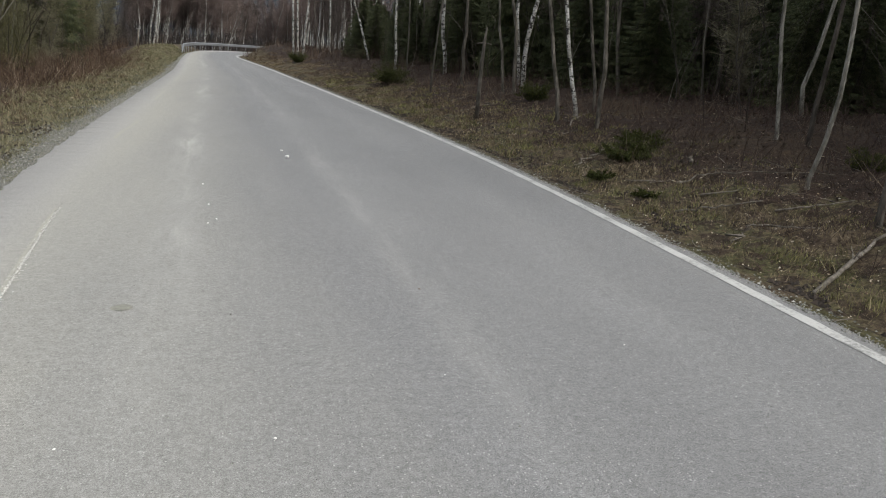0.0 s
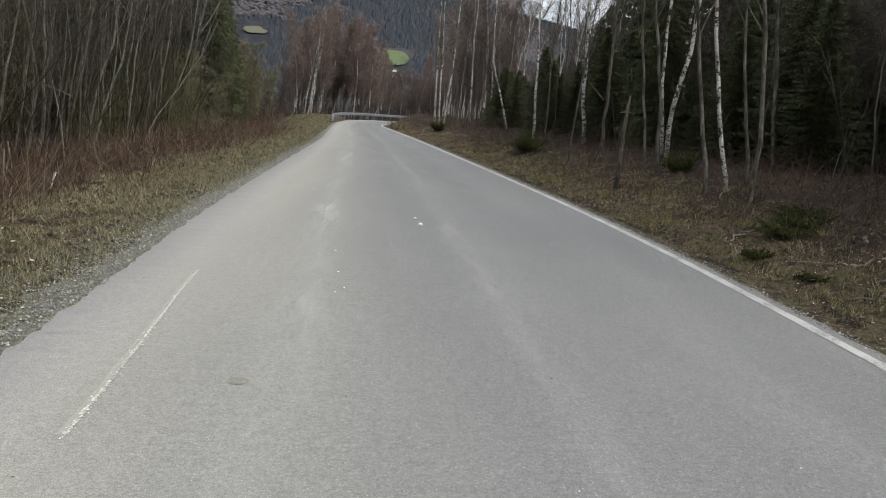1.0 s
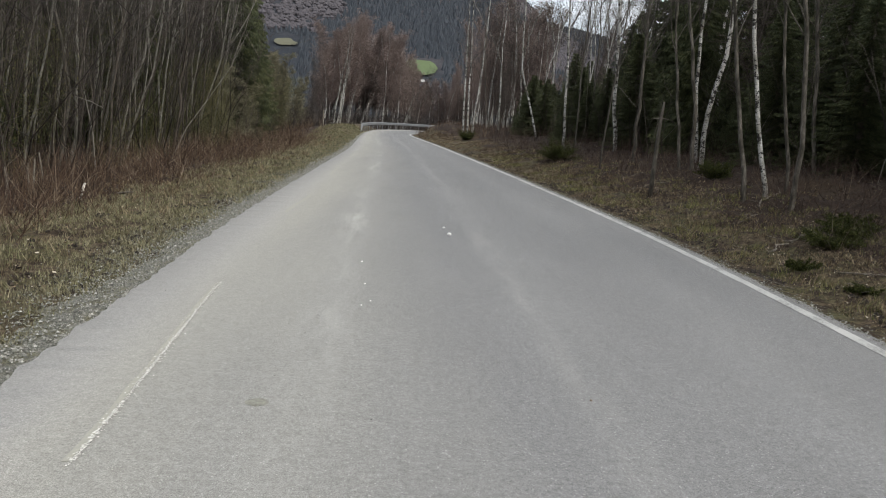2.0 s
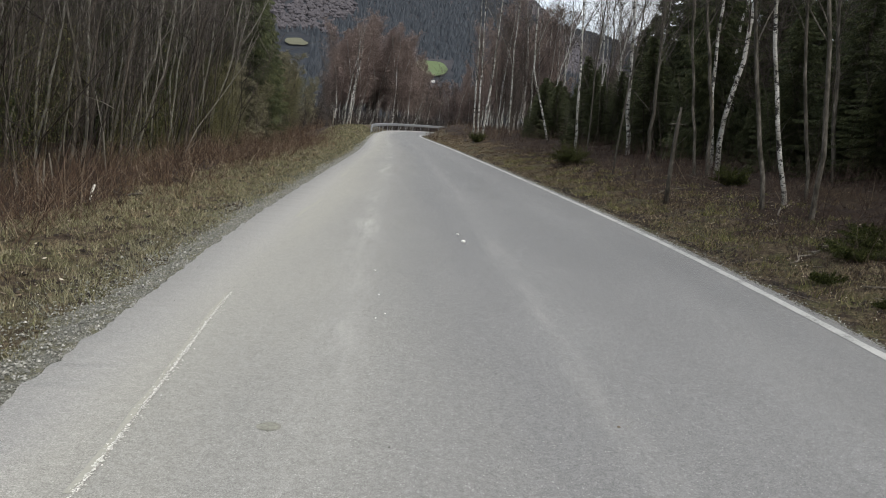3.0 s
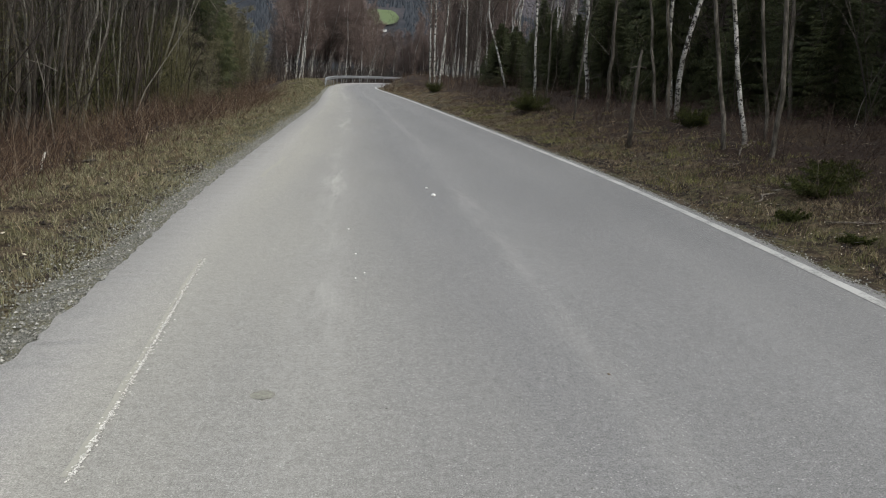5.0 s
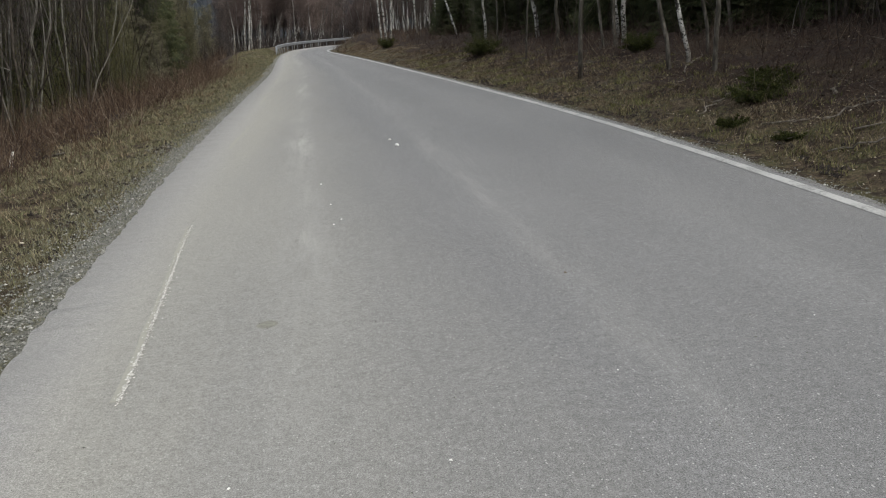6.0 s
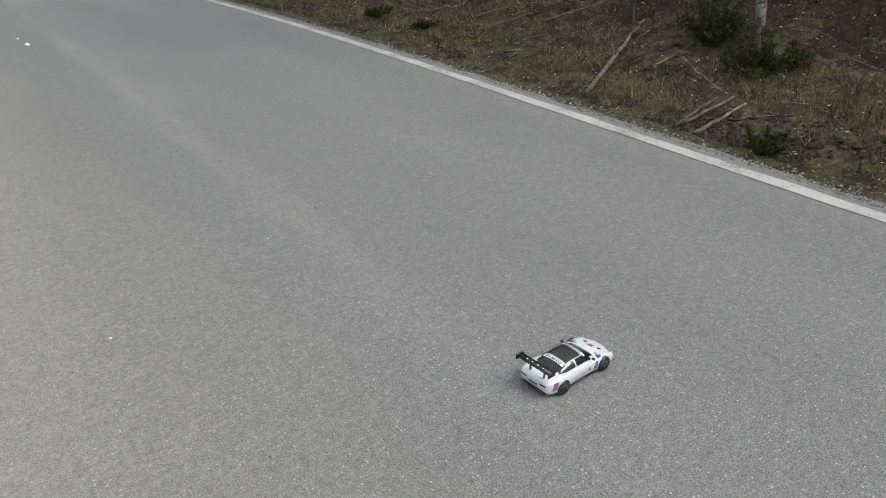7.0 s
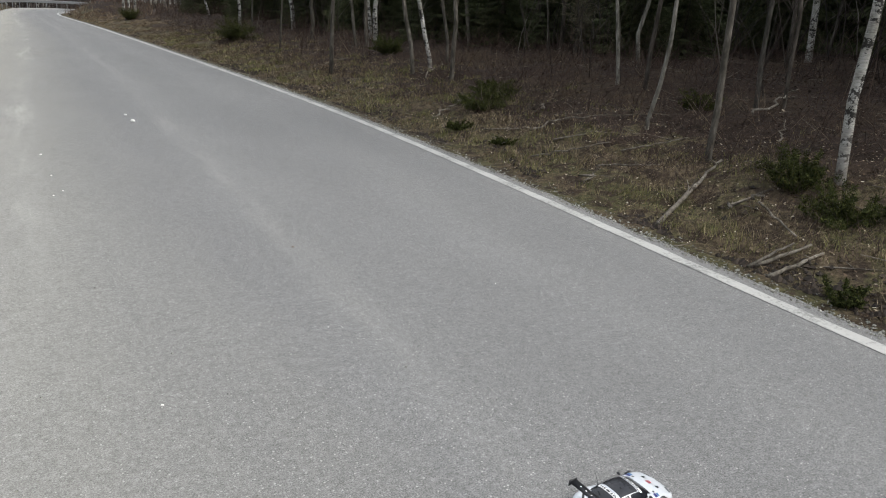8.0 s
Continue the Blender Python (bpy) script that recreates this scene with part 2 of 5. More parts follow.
M_ASPHALT, M_PAINT = asphalt_material(), paint_material()
M_GROUND, M_TURF, M_HILL = ground_material(), turf_material(), hill_material()
M_BIRCH = birch_material()
M_ALDER = bark_material("grey_bark", (0.036, 0.032, 0.027), (0.098, 0.088, 0.075), (0.195, 0.18, 0.158))
M_WHITEBARK = bark_material("white_birch_bark", (0.36, 0.35, 0.33), (0.62, 0.61, 0.58), (0.78, 0.77, 0.75))
M_PALEBARK = bark_material("pale_alder_bark", (0.07, 0.066, 0.057), (0.17, 0.162, 0.145), (0.31, 0.30, 0.275))
M_BROWNBARK = bark_material("brown_bark", (0.03, 0.026, 0.022), (0.075, 0.064, 0.054), (0.14, 0.122, 0.105))
M_TWIG = islands("bare_twigs", [(0.0, (0.030, 0.024, 0.021)), (0.5, (0.06, 0.05, 0.045)), (1.0, (0.11, 0.095, 0.086))])
M_REDTWIG = islands("reddish_twigs", [(0.0, (0.10, 0.072, 0.063)), (0.5, (0.18, 0.135, 0.118)), (1.0, (0.28, 0.225, 0.20))])
M_BROWNTWIG = islands("brown_twigs", [(0.0, (0.034, 0.026, 0.022)), (0.5, (0.065, 0.051, 0.043)), (1.0, (0.12, 0.098, 0.085))])
M_NEEDLE = islands("spruce_needles", [(0.0, (0.029, 0.037, 0.016)), (0.6, (0.058, 0.070, 0.030)), (1.0, (0.11, 0.118, 0.054))], 0.75)
M_SHRUB = islands("juniper_needles", [(0.0, (0.018, 0.023, 0.008)), (0.6, (0.038, 0.046, 0.014)), (0.9, (0.075, 0.082, 0.025)), (1.0, (0.13, 0.12, 0.04))], 0.95, 0.1)
M_BUD = islands("spring_leaves", [(0.0, (0.04, 0.042, 0.017)), (0.6, (0.085, 0.083, 0.03)), (1.0, (0.17, 0.16, 0.055))])
M_DRYGRASS = islands("dry_grass", [(0.0, (0.034, 0.025, 0.016)), (0.35, (0.11, 0.081, 0.048)), (0.72, (0.19, 0.148, 0.088)), (0.92, (0.32, 0.26, 0.17)), (1.0, (0.13, 0.125, 0.046))])
M_GREENGRASS = islands("olive_grass", [(0.0, (0.06, 0.052, 0.028)), (0.4, (0.15, 0.138, 0.078)), (0.8, (0.28, 0.252, 0.16)), (1.0, (0.15, 0.165, 0.066))])
M_MOSSGRASS = islands("moss_green_grass", [(0.0, (0.052, 0.056, 0.02)), (0.5, (0.125, 0.127, 0.044)), (0.85, (0.22, 0.205, 0.08)), (1.0, (0.30, 0.25, 0.14))])
M_GREYGRASS = islands("grey_green_tufts", [(0.0, (0.045, 0.045, 0.03)), (0.5, (0.115, 0.118, 0.078)), (0.85, (0.20, 0.20, 0.14)), (1.0, (0.33, 0.31, 0.235))])
M_STRAW = islands("pale_straw", [(0.0, (0.065, 0.058, 0.034)), (0.45, (0.15, 0.135, 0.08)), (0.85, (0.25, 0.225, 0.14)), (1.0, (0.38, 0.33, 0.22))])
M_FLAKE = islands("paint_crumbs", [(0.0, (0.36, 0.35, 0.315)), (0.5, (0.55, 0.54, 0.49)), (1.0, (0.76, 0.75, 0.70))])
# brush colour with the shade under the trees put in; the heather shares it
M_FLOORBRUSH = islands("dark_floor_brush", [(0.0, (0.020, 0.013, 0.010)), (0.6, (0.05, 0.031, 0.023)), (0.92, (0.095, 0.064, 0.046)), (1.0, (0.2, 0.16, 0.115))])
M_LITTER = islands("dead_leaves", [(0.0, (0.045, 0.028, 0.02)), (0.5, (0.11, 0.074, 0.047)), (0.8, (0.21, 0.16, 0.105)), (1.0, (0.50, 0.45, 0.36))])
M_STONE = islands("gravel", [(0.0, (0.06, 0.06, 0.052)), (0.6, (0.205, 0.204, 0.178)), (0.93, (0.30, 0.296, 0.262)), (1.0, (0.46, 0.45, 0.41))])
M_DEADWOOD = bark_material("dead_wood", (0.07, 0.06, 0.05), (0.17, 0.15, 0.128), (0.30, 0.275, 0.24))
M_PALETWIG = islands("pale_willow_twigs", [(0.0, (0.085, 0.078, 0.052)), (0.5, (0.145, 0.133, 0.084)), (1.0, (0.22, 0.205, 0.125))])
M_SAPLING = islands("sapling_stems", [(0.0, (0.015, 0.012, 0.010)), (0.6, (0.036, 0.028, 0.023)), (0.9, (0.09, 0.075, 0.062)), (1.0, (0.20, 0.185, 0.16))])
def shoulder_material():
    k = Mat("gravel_shoulder", 0.95, 0, 0.2)
    a = k.noise(60, 5, 0.8)
    col = k.ramp(a, [(0.36, (0.045, 0.044, 0.036)), (0.5, (0.165, 0.163, 0.14)), (0.64, (0.31, 0.305, 0.27))])
    col = k.mix(k.ramp(k.noise(3.2, 6, 0.7), [(0.45, (0, 0, 0)), (0.62, (0.7, 0.7, 0.7))]), col, k.ramp(a, [(0.35, (0.05, 0.046, 0.024)), (0.65, (0.19, 0.175, 0.09))]))
    k.base(col)
    k.bump(a, 0.9, 0.02)
    return k.m


M_SHOULDER = shoulder_material()
M_FADED = faded_material()
M_BRUSH = islands("brown_brush", [(0.0, (0.024, 0.014, 0.010)), (0.5, (0.074, 0.044, 0.028)), (0.80, (0.13, 0.088, 0.056)), (0.92, (0.20, 0.155, 0.11)), (1.0, (0.38, 0.32, 0.24))])
M_STEEL = plain("galvanised_steel", (0.27, 0.28, 0.29), 0.55, 0.5, 0.2, 8)

# ---- geometry helpers ----
class Geo:
    """Collects vertices and faces of one mesh."""
    def __init__(self):
        self.v, self.f = [], []

    def quad(self, a, b, c, d):
        n = len(self.v)
        self.v += [a, b, c, d]
        self.f.append((n, n + 1, n + 2, n + 3))

    def tri(self, a, b, c):
        n = len(self.v)
        self.v += [a, b, c]
        self.f.append((n, n + 1, n + 2))

    def tube(self, pts, radii, sides=6, cap=True):
        pts = [Vector(p) for p in pts]
        n0 = len(self.v)
        ref = Vector((1, 0, 0))
        for i, p in enumerate(pts):
            d = (pts[min(i + 1, len(pts) - 1)] - pts[max(i - 1, 0)]).normalized()
            u = d.cross(ref)
            if u.length < 0.15:
                u = d.cross(Vector((0, 1, 0)))
            u.normalize()
            w = d.cross(u)
            for k in range(sides):
                a = 2 * math.pi * k / sides
                self.v.append(tuple(p + (u * math.cos(a) + w * math.sin(a)) * radii[i]))
        for i in range(len(pts) - 1):
            for k in range(sides):
                a, b = n0 + i * sides + k, n0 + i * sides + (k + 1) % sides
                self.f.append((a, b, b + sides, a + sides))
        if cap:
            self.f.append(tuple(n0 + k for k in reversed(range(sides))))
            e = n0 + (len(pts) - 1) * sides
            self.f.append(tuple(e + k for k in range(sides)))

    def mesh(self, name, mats, smooth=True):
        me = bpy.data.meshes.new(name)
        me.from_pydata(self.v, [], self.f)
        for m in (mats if isinstance(mats, (list, tuple)) else [mats]):
            me.materials.append(m)
        if smooth:
            me.polygons.foreach_set("use_smooth", [True] * len(me.polygons))
        me.update()
        return me


def empty(name, label, category, group="", kind=""):
    return tagged(new(name), label, category, group, kind)


def part(name, geo, material, parent, label="", smooth=True):
    """One mesh object under a thing or a part."""
    if isinstance(geo, bmesh.types.BMesh):
        me = bpy.data.meshes.new(name)
        geo.to_mesh(me)
        geo.free()
        me.materials.append(material)
        if smooth:
            me.polygons.foreach_set("use_smooth", [True] * len(me.polygons))
    else:
        me = geo.mesh(name, material, smooth)
    ob = new(name, me)
    ob.parent = parent
    return tagged(ob, label)


def thing(name, geo, material, label, category, group="", kind="", smooth=True):
    return tagged(new(name, geo.mesh(name, material, smooth)), label, category, group, kind)


def curve_at(table, y):
    """Piecewise smooth value of a table of (y, x)."""
    ys, xs = [r[0] for r in table], [r[1] for r in table]
    return float(np.interp(y, ys, xs))


def sm(a, b, x):
    t = min(1.0, max(0.0, (x - a) / (b - a)))
    return t * t * (3 - 2 * t)


# ---- the road: its left edge and its right edge line, as pairs of points along the way ----
EDGE_L = [(-2.0, -16), (-2.0, 0), (-2.38, 10), (-2.54, 20), (-2.72, 33), (-3.2, 44), (-3.6, 54), (-3.8, 64), (-3.3, 75), (-0.6, 84), (5, 90), (20, 95), (45, 97)]
EDGE_R = [(3.6, -16), (3.9, 0), (4.02, 10), (3.45, 20), (2.47, 33), (1.56, 44), (0.62, 54), (0.0, 62), (0.35, 69), (2.6, 75), (8, 80), (22, 86), (46, 89)]


def spline(pts, per=24):
    out = []
    n = len(pts)
    for i in range(n - 1):
        p = [Vector(pts[max(0, min(n - 1, i + k))]) for k in (-1, 0, 1, 2)]
        for s in range(per):
            t = s / per
            out.append(0.5 * ((2 * p[1]) + (p[2] - p[0]) * t + (2 * p[0] - 5 * p[1] + 4 * p[2] - p[3]) * t * t + (3 * p[1] - p[0] - 3 * p[2] + p[3]) * t ** 3))
    out.append(Vector(pts[-1]))
    return out


LEFT, RIGHT = spline(EDGE_L, 120), spline(EDGE_R, 120)
_LY, _LX = np.array([p.y for p in LEFT]), np.array([p.x for p in LEFT])
_RY, _RX = np.array([p.y for p in RIGHT]), np.array([p.x for p in RIGHT])


def x_left(y):
    return float(np.interp(y, _LY, _LX))


def x_right(y):
    return float(np.interp(y, _RY, _RX))


def hill(x, y):
    r = math.hypot(x, y)
    az = math.degrees(math.atan2(x, y))
    top = curve_at([(-180, 5), (-70, 9), (-25, 15), (2, 14.5), (5, 12.0), (7.6, 8.6), (10, 6.8), (16, 5.6), (28, 6.0), (60, 6), (180, 5)], az)
    z = math.tan(radians(top)) * 1150 * sm(210, 1150, r)
    return z * (1 + 0.10 * noise.noise((x * 0.006, y * 0.006, 3.1))) if r > 210 else 0.0


def terrain(x, y):
    """Height of the ground; the road lies at zero."""
    n1 = 1.4 * noise.noise((x * 0.9, y * 0.9, 0.3))
    n2 = noise.noise((x * 0.21, y * 0.21, 7.7))
    n3 = noise.noise((x * 3.1, y * 3.1, 1.7))
    far = hill(x, y)
    d = x - x_right(y) - 0.22
    e = x_left(y) - x
    bend = sm(82, 110, y)
    if d > 0:
        slope = 0.2 + 0.32 * sm(54, 67, y) * (1 - sm(84, 100, y)) * (1 - sm(2.5, 5, d))
        z = -0.03 + slope * max(0.0, d - 0.3) if d < 5 else 0.91 + 0.10 * (min(d, 40) - 5)
        soft = sm(0.15, 1.2, d)
        z += soft * (0.09 * n1 + 0.14 * n2) + 0.065 * sm(0.1, 0.6, d) * n3
        z *= 1 - 0.8 * bend * (1 - sm(0.5, 4, d))
    elif e > 0:
        z = -0.05 - 0.05 * min(e, 2.0) - 0.12 * min(max(e - 2.0, 0), 4.0)
        soft = sm(0.1, 1.5, e)
        z += soft * (0.05 * n1 + 0.10 * n2 + 0.02 * n3)
        # a grassy knoll before the guard rail
        z += 0.62 * sm(42, 57, y) * (1 - sm(72, 82, y)) * sm(0.3, 1.6, e) * (1 - sm(3.6, 7.0, e))
    else:
        z = -0.06
        if y > 70 and e < 0 and d < 0:
            z = -0.07
    return z + far


def build_ground():
    n = 400
    u = np.linspace(-1, 1, n)
    ax = 3.4 * np.sinh(7.07 * u) + 3.6
    ay = 4.4 * np.sinh(6.81 * u) + 6.0
    verts = [(float(x), float(y), terrain(float(x), float(y))) for y in ay for x in ax]
    faces, mat = [], []
    for j in range(n - 1):
        for i in range(n - 1):
            a = j * n + i
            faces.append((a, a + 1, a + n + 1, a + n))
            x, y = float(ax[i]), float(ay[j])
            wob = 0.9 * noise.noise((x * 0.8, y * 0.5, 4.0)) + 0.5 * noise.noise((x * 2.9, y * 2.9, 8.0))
            # beyond the turf lies the floor colour with the tree shade painted in
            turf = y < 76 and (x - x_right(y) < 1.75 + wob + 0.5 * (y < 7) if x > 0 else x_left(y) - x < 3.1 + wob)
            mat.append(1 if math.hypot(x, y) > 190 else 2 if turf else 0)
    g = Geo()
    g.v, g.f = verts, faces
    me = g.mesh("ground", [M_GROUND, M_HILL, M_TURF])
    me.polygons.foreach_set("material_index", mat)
    tagged(new("ground", me), "brown forest floor and verges rising to a wooded hillside", "ground", kind="structure")


build_ground()


def build_road():
    g = Geo()
    cols = 14
    rnd = random.Random(5)
    for i, (l, r) in enumerate(zip(LEFT, RIGHT)):
        side = (r - l).normalized()
        a = l - side * (-0.02 + 0.025 * noise.noise((l.x * 3, l.y * 1.6, 0)) + 0.035 * noise.noise((l.x * 3, l.y * 6.0, 2)) + 0.035 * noise.noise((l.x * 3, l.y * 17.0, 5)) + rnd.uniform(-0.012, 0.012))
        b = r + side * (0.20 + 0.05 * noise.noise((r.x * 2, r.y * 2.4, 4)))
        for k in range(cols + 1):
            p = a - side * 0.03 if k == 0 else b + side * 0.05 if k == cols else a.lerp(b, (k - 1) / (cols - 2))
            g.v.append((p.x, p.y, 0.0 if 0 < k < cols else -0.05))
        if i:
            o = (i - 1) * (cols + 1)
            for k in range(cols):
                g.f.append((o + k, o + k + 1, o + k + cols + 2, o + k + cols + 1))
    me = g.mesh("road", M_ASPHALT)
    across = me.attributes.new("across", 'FLOAT', 'POINT')
    share = [0.0 if k == 0 else 1.0 if k == cols else (k - 1) / (cols - 2) for k in range(cols + 1)]
    across.data.foreach_set("value", share * len(LEFT))
    tagged(new("road", me), "worn grey asphalt road with pale dust along one side", "road", kind="structure")


build_road()


def build_shoulder():
    """The gravel that slopes off from the low edge of the asphalt."""
    g = Geo()
    cols = 8
    pts = [p for p in LEFT if p.y < 66]
    for i, p in enumerate(pts):
        wide = 0.56 + 0.26 * noise.noise((p.y * 0.7, 1.5, 0)) + 0.14 * noise.noise((p.y * 4.0, 6.5, 0))
        for k in range(cols + 1):
            x = p.x + 0.04 - wide * k / cols
            lift = 0.03 - 0.045 * (k / cols) ** 2
            g.v.append((x, p.y, min(-0.012, terrain(x, p.y) + lift + 0.012 * noise.noise((x * 9, p.y * 9, 0))) if k else -0.05))
        if i:
            o = (i - 1) * (cols + 1)
            for k in range(cols):
                g.f.append((o + k + 1, o + k, o + k + cols + 1, o + k + cols + 2))
    tagged(new("gravel_shoulder", g.mesh("gravel_shoulder", M_SHOULDER)), "grey-olive gravel shoulder along the low road edge", "shoulder", kind="structure")


build_shoulder()


def strip(path, off_a, off_b, z, i0, i1, wob=0.012):
    """A painted band beside one edge of the road."""
    g = Geo()
    for i in range(i0, i1):
        p, q = path[i], path[min(i + 1, len(path) - 1)]
        d = (q - p).normalized()
        s = Vector((d.y, -d.x))
        w1 = wob * noise.noise((p.y * 2.3, 1, off_a))
        w2 = wob * noise.noise((p.y * 2.7, 5, off_b))
        a, b = p + s * (off_a + w1), p + s * (off_b + w2)
        g.v += [(a.x, a.y, z), (b.x, b.y, z)]
        n = len(g.v)
        if n > 2:
            g.f.append((n - 4, n - 3, n - 1, n - 2))
    return g


tagged(new("edge_line", strip(RIGHT, -0.06, 0.06, 0.004, 0, len(RIGHT) - 1).mesh("edge_line", M_PAINT)), "solid white painted line along the road edge", "road marking", kind="structure")


DASHPATH = spline([(-1.32, -10), (-1.32, 0), (-1.35, 3.3), (-1.58, 6.6), (-1.80, 11.4), (-1.76, 13.8), (-1.93, 19), (-2.13, 30), (-2.5, 42)], 60)


def dash(y0, y1):
    """The inner rim of a dash is still white; the rest is worn and dusted over."""
    idx = [i for i, p in enumerate(DASHPATH) if y0 <= p.y <= y1]
    d = empty("dashed_line", "worn white dash of a broken line half covered by dust", "road marking", "dashes of the broken edge line", "structure")
    rim = Geo()
    r = random.Random(int(y0 * 10))
    for _ in range(int(430 * (y1 - y0))):
        # crumbs of paint that still cling along the rim
        p = DASHPATH[idx[int(r.random() * len(idx))]]
        if noise.noise((p.y * 2.6, 3.0, 0)) < -0.15 - r.random() * 0.5:
            continue
        cx, cy = p.x + r.gauss(0.004, 0.006) + (0.02 * r.gauss(0, 1) if r.random() < 0.15 else 0), p.y + r.uniform(-0.04, 0.04)
        s, a0, z = r.uniform(0.002, 0.0066), r.uniform(0, 6.28), r.uniform(0.0045, 0.0056)
        k = [(cx + s * r.uniform(0.6, 1.2) * math.cos(a0 + j * 1.257), cy + 1.5 * s * r.uniform(0.6, 1.2) * math.sin(a0 + j * 1.257), z) for j in range(5)]
        n = len(rim.v)
        rim.v += k
        rim.f.append(tuple(range(n, n + 5)))
    if y0 < 4:
        part("bright_rim", rim, M_FLAKE, d, "", False)
    part("faded_band", strip(DASHPATH, -0.034, -0.006 if y0 < 4 else 0.02, 0.004, idx[0], idx[-1] + 1, 0.02), M_FADED, d)


for y0, y1 in ((-6.5, -2.5), (3.2, 6.6), (11.3, 13.9), (18.3, 21.3), (26, 29)):
    dash(y0, y1)


def build_guard_rail():
    rail = empty("guard_rail", "grey galvanised steel guard rail on posts round the bend", "guard rail")
    path = [p for p in LEFT if p.y > 60 and p.x < 30]
    prof = [(-0.03, 0.42), (0.03, 0.47), (-0.03, 0.53), (-0.03, 0.57), (0.03, 0.63), (-0.03, 0.69)]
    g = Geo()
    off = 0.32
    for i, p in enumerate(path):
        q = path[min(i + 1, len(path) - 1)]
        d = (q - path[max(i - 1, 0)]).normalized()
        s = Vector((d.y, -d.x))
        end = sm(0, 24, i)
        for o, z in prof:
            b = p - s * off + s * o
            g.v.append((b.x, b.y, (z + 0.04) * (0.25 + 0.75 * end)))
        if i:
            a = (i - 1) * len(prof)
            for k in range(len(prof) - 1):
                g.f.append((a + k, a + k + 1, a + k + 1 + len(prof), a + k + len(prof)))
    beam = part("beam", g, M_STEEL, rail)
    sol = beam.modifiers.new("thickness", 'SOLIDIFY')
    sol.thickness = 0.006
    pm = Geo()
    pm.tube([(0, 0, -0.3), (0, 0, 0.70)], [0.035, 0.035], 8)
    me = pm.mesh("post", M_STEEL)
    for i in range(18, len(path), 27):
        p = path[i]
        d = (path[min(i + 1, len(path) - 1)] - path[i - 1]).normalized()
        s = Vector((d.y, -d.x))
        b = p - s * (off + 0.09)
        ob = new("post", me)
        ob.parent = rail
        ob.location = (b.x, b.y, 0)


build_guard_rail()

# ---- trees ----
def wander(rnd, base, direction, length, steps, wobble):
    pts, p, d = [Vector(base)], Vector(base), Vector(direction).normalized()
    for _ in range(steps):
        d = (d + Vector((rnd.gauss(0, wobble), rnd.gauss(0, wobble), rnd.gauss(0, wobble * 0.4)))).normalized()
        p = p + d * (length / steps)
        pts.append(p.copy())
    return pts


def deciduous(name, seed, height, radius, bark, twig, label, category, limb_from=0.35, limbs=26, spread=0.55, fork=False, twigs=9, thick=1.0, crook=0.085, line=None):
    """A bare spring tree: trunk, limbs and a crown of fine twigs."""
    rnd = random.Random(seed)
    root = empty(name, label, category)
    g = Geo()
    path = wander(rnd, (0, 0, -0.25), (0, 0, 1), height, 16, crook)
    drift = path[6].copy()
    path = [Vector((p.x - drift.x * i / 6, p.y - drift.y * i / 6, p.z)) for i, p in enumerate(path)]
    path = [p + Vector((rnd.gauss(0, 0.025), rnd.gauss(0, 0.025), 0)) * (i > 0) for i, p in enumerate(path)]
    if line:
        path = line
    rad = [radius * (1.22 if i == 0 else 1) * (1 - 0.93 * (i / 16) ** 1.15) + 0.004 for i in range(17)]
    g.tube(path, rad, 9)
    if fork:
        k = rnd.randint(3, 6)
        p2 = wander(rnd, path[k], (rnd.uniform(-.3, .3), rnd.uniform(-.3, .3), 1), height * 0.6, 10, 0.05)
        g.tube(p2, [rad[k] * 0.75 * (1 - 0.9 * i / 10) + 0.003 for i in range(11)], 7)
    part("trunk", g, bark, root)
    lg, tg = Geo(), Geo()
    for i in range(limbs):
        f = limb_from + (0.98 - limb_from) * (i + rnd.random()) / limbs
        k = min(15, int(f * 16))
        b = path[k].lerp(path[k + 1], f * 16 - k)
        a = rnd.uniform(0, 2 * math.pi)
        ln = height * 0.24 * (1.15 - 0.75 * f) * rnd.uniform(0.6, 1.2)
        lp = wander(rnd, b, (math.cos(a) * spread, math.sin(a) * spread, 0.75), ln, 5, 0.10)
        r0 = max(0.006, rad[k] * 0.38)
        lg.tube(lp, [r0 * (1 - 0.85 * j / 5) for j in range(6)], 5, False)
        for _ in range(twigs):
            s = rnd.uniform(0.25, 1.0)
            j = min(4, int(s * 5))
            q = lp[j].lerp(lp[j + 1], s * 5 - j)
            a2 = rnd.uniform(0, 2 * math.pi)
            tp = wander(rnd, q, (math.cos(a2), math.sin(a2), rnd.uniform(-0.1, 0.9)), ln * rnd.uniform(0.25, 0.6), 3, 0.2)
            tg.tube(tp, [0.0055 * thick, 0.004 * thick, 0.003 * thick, 0.0015 * thick], 3, False)
            for _ in range(2):
                w = wander(rnd, tp[rnd.randint(1, 2)], (rnd.gauss(0, 1), rnd.gauss(0, 1), rnd.uniform(-.4, .8)), ln * 0.2, 2, 0.25)
                tg.tube(w, [0.0035 * thick, 0.0025 * thick, 0.0012 * thick], 3, False)
    part("branchwork", lg, M_BROWNBARK if bark in (M_BIRCH, M_WHITEBARK) else bark, root)
    part("crown", tg, twig, root)
    return root


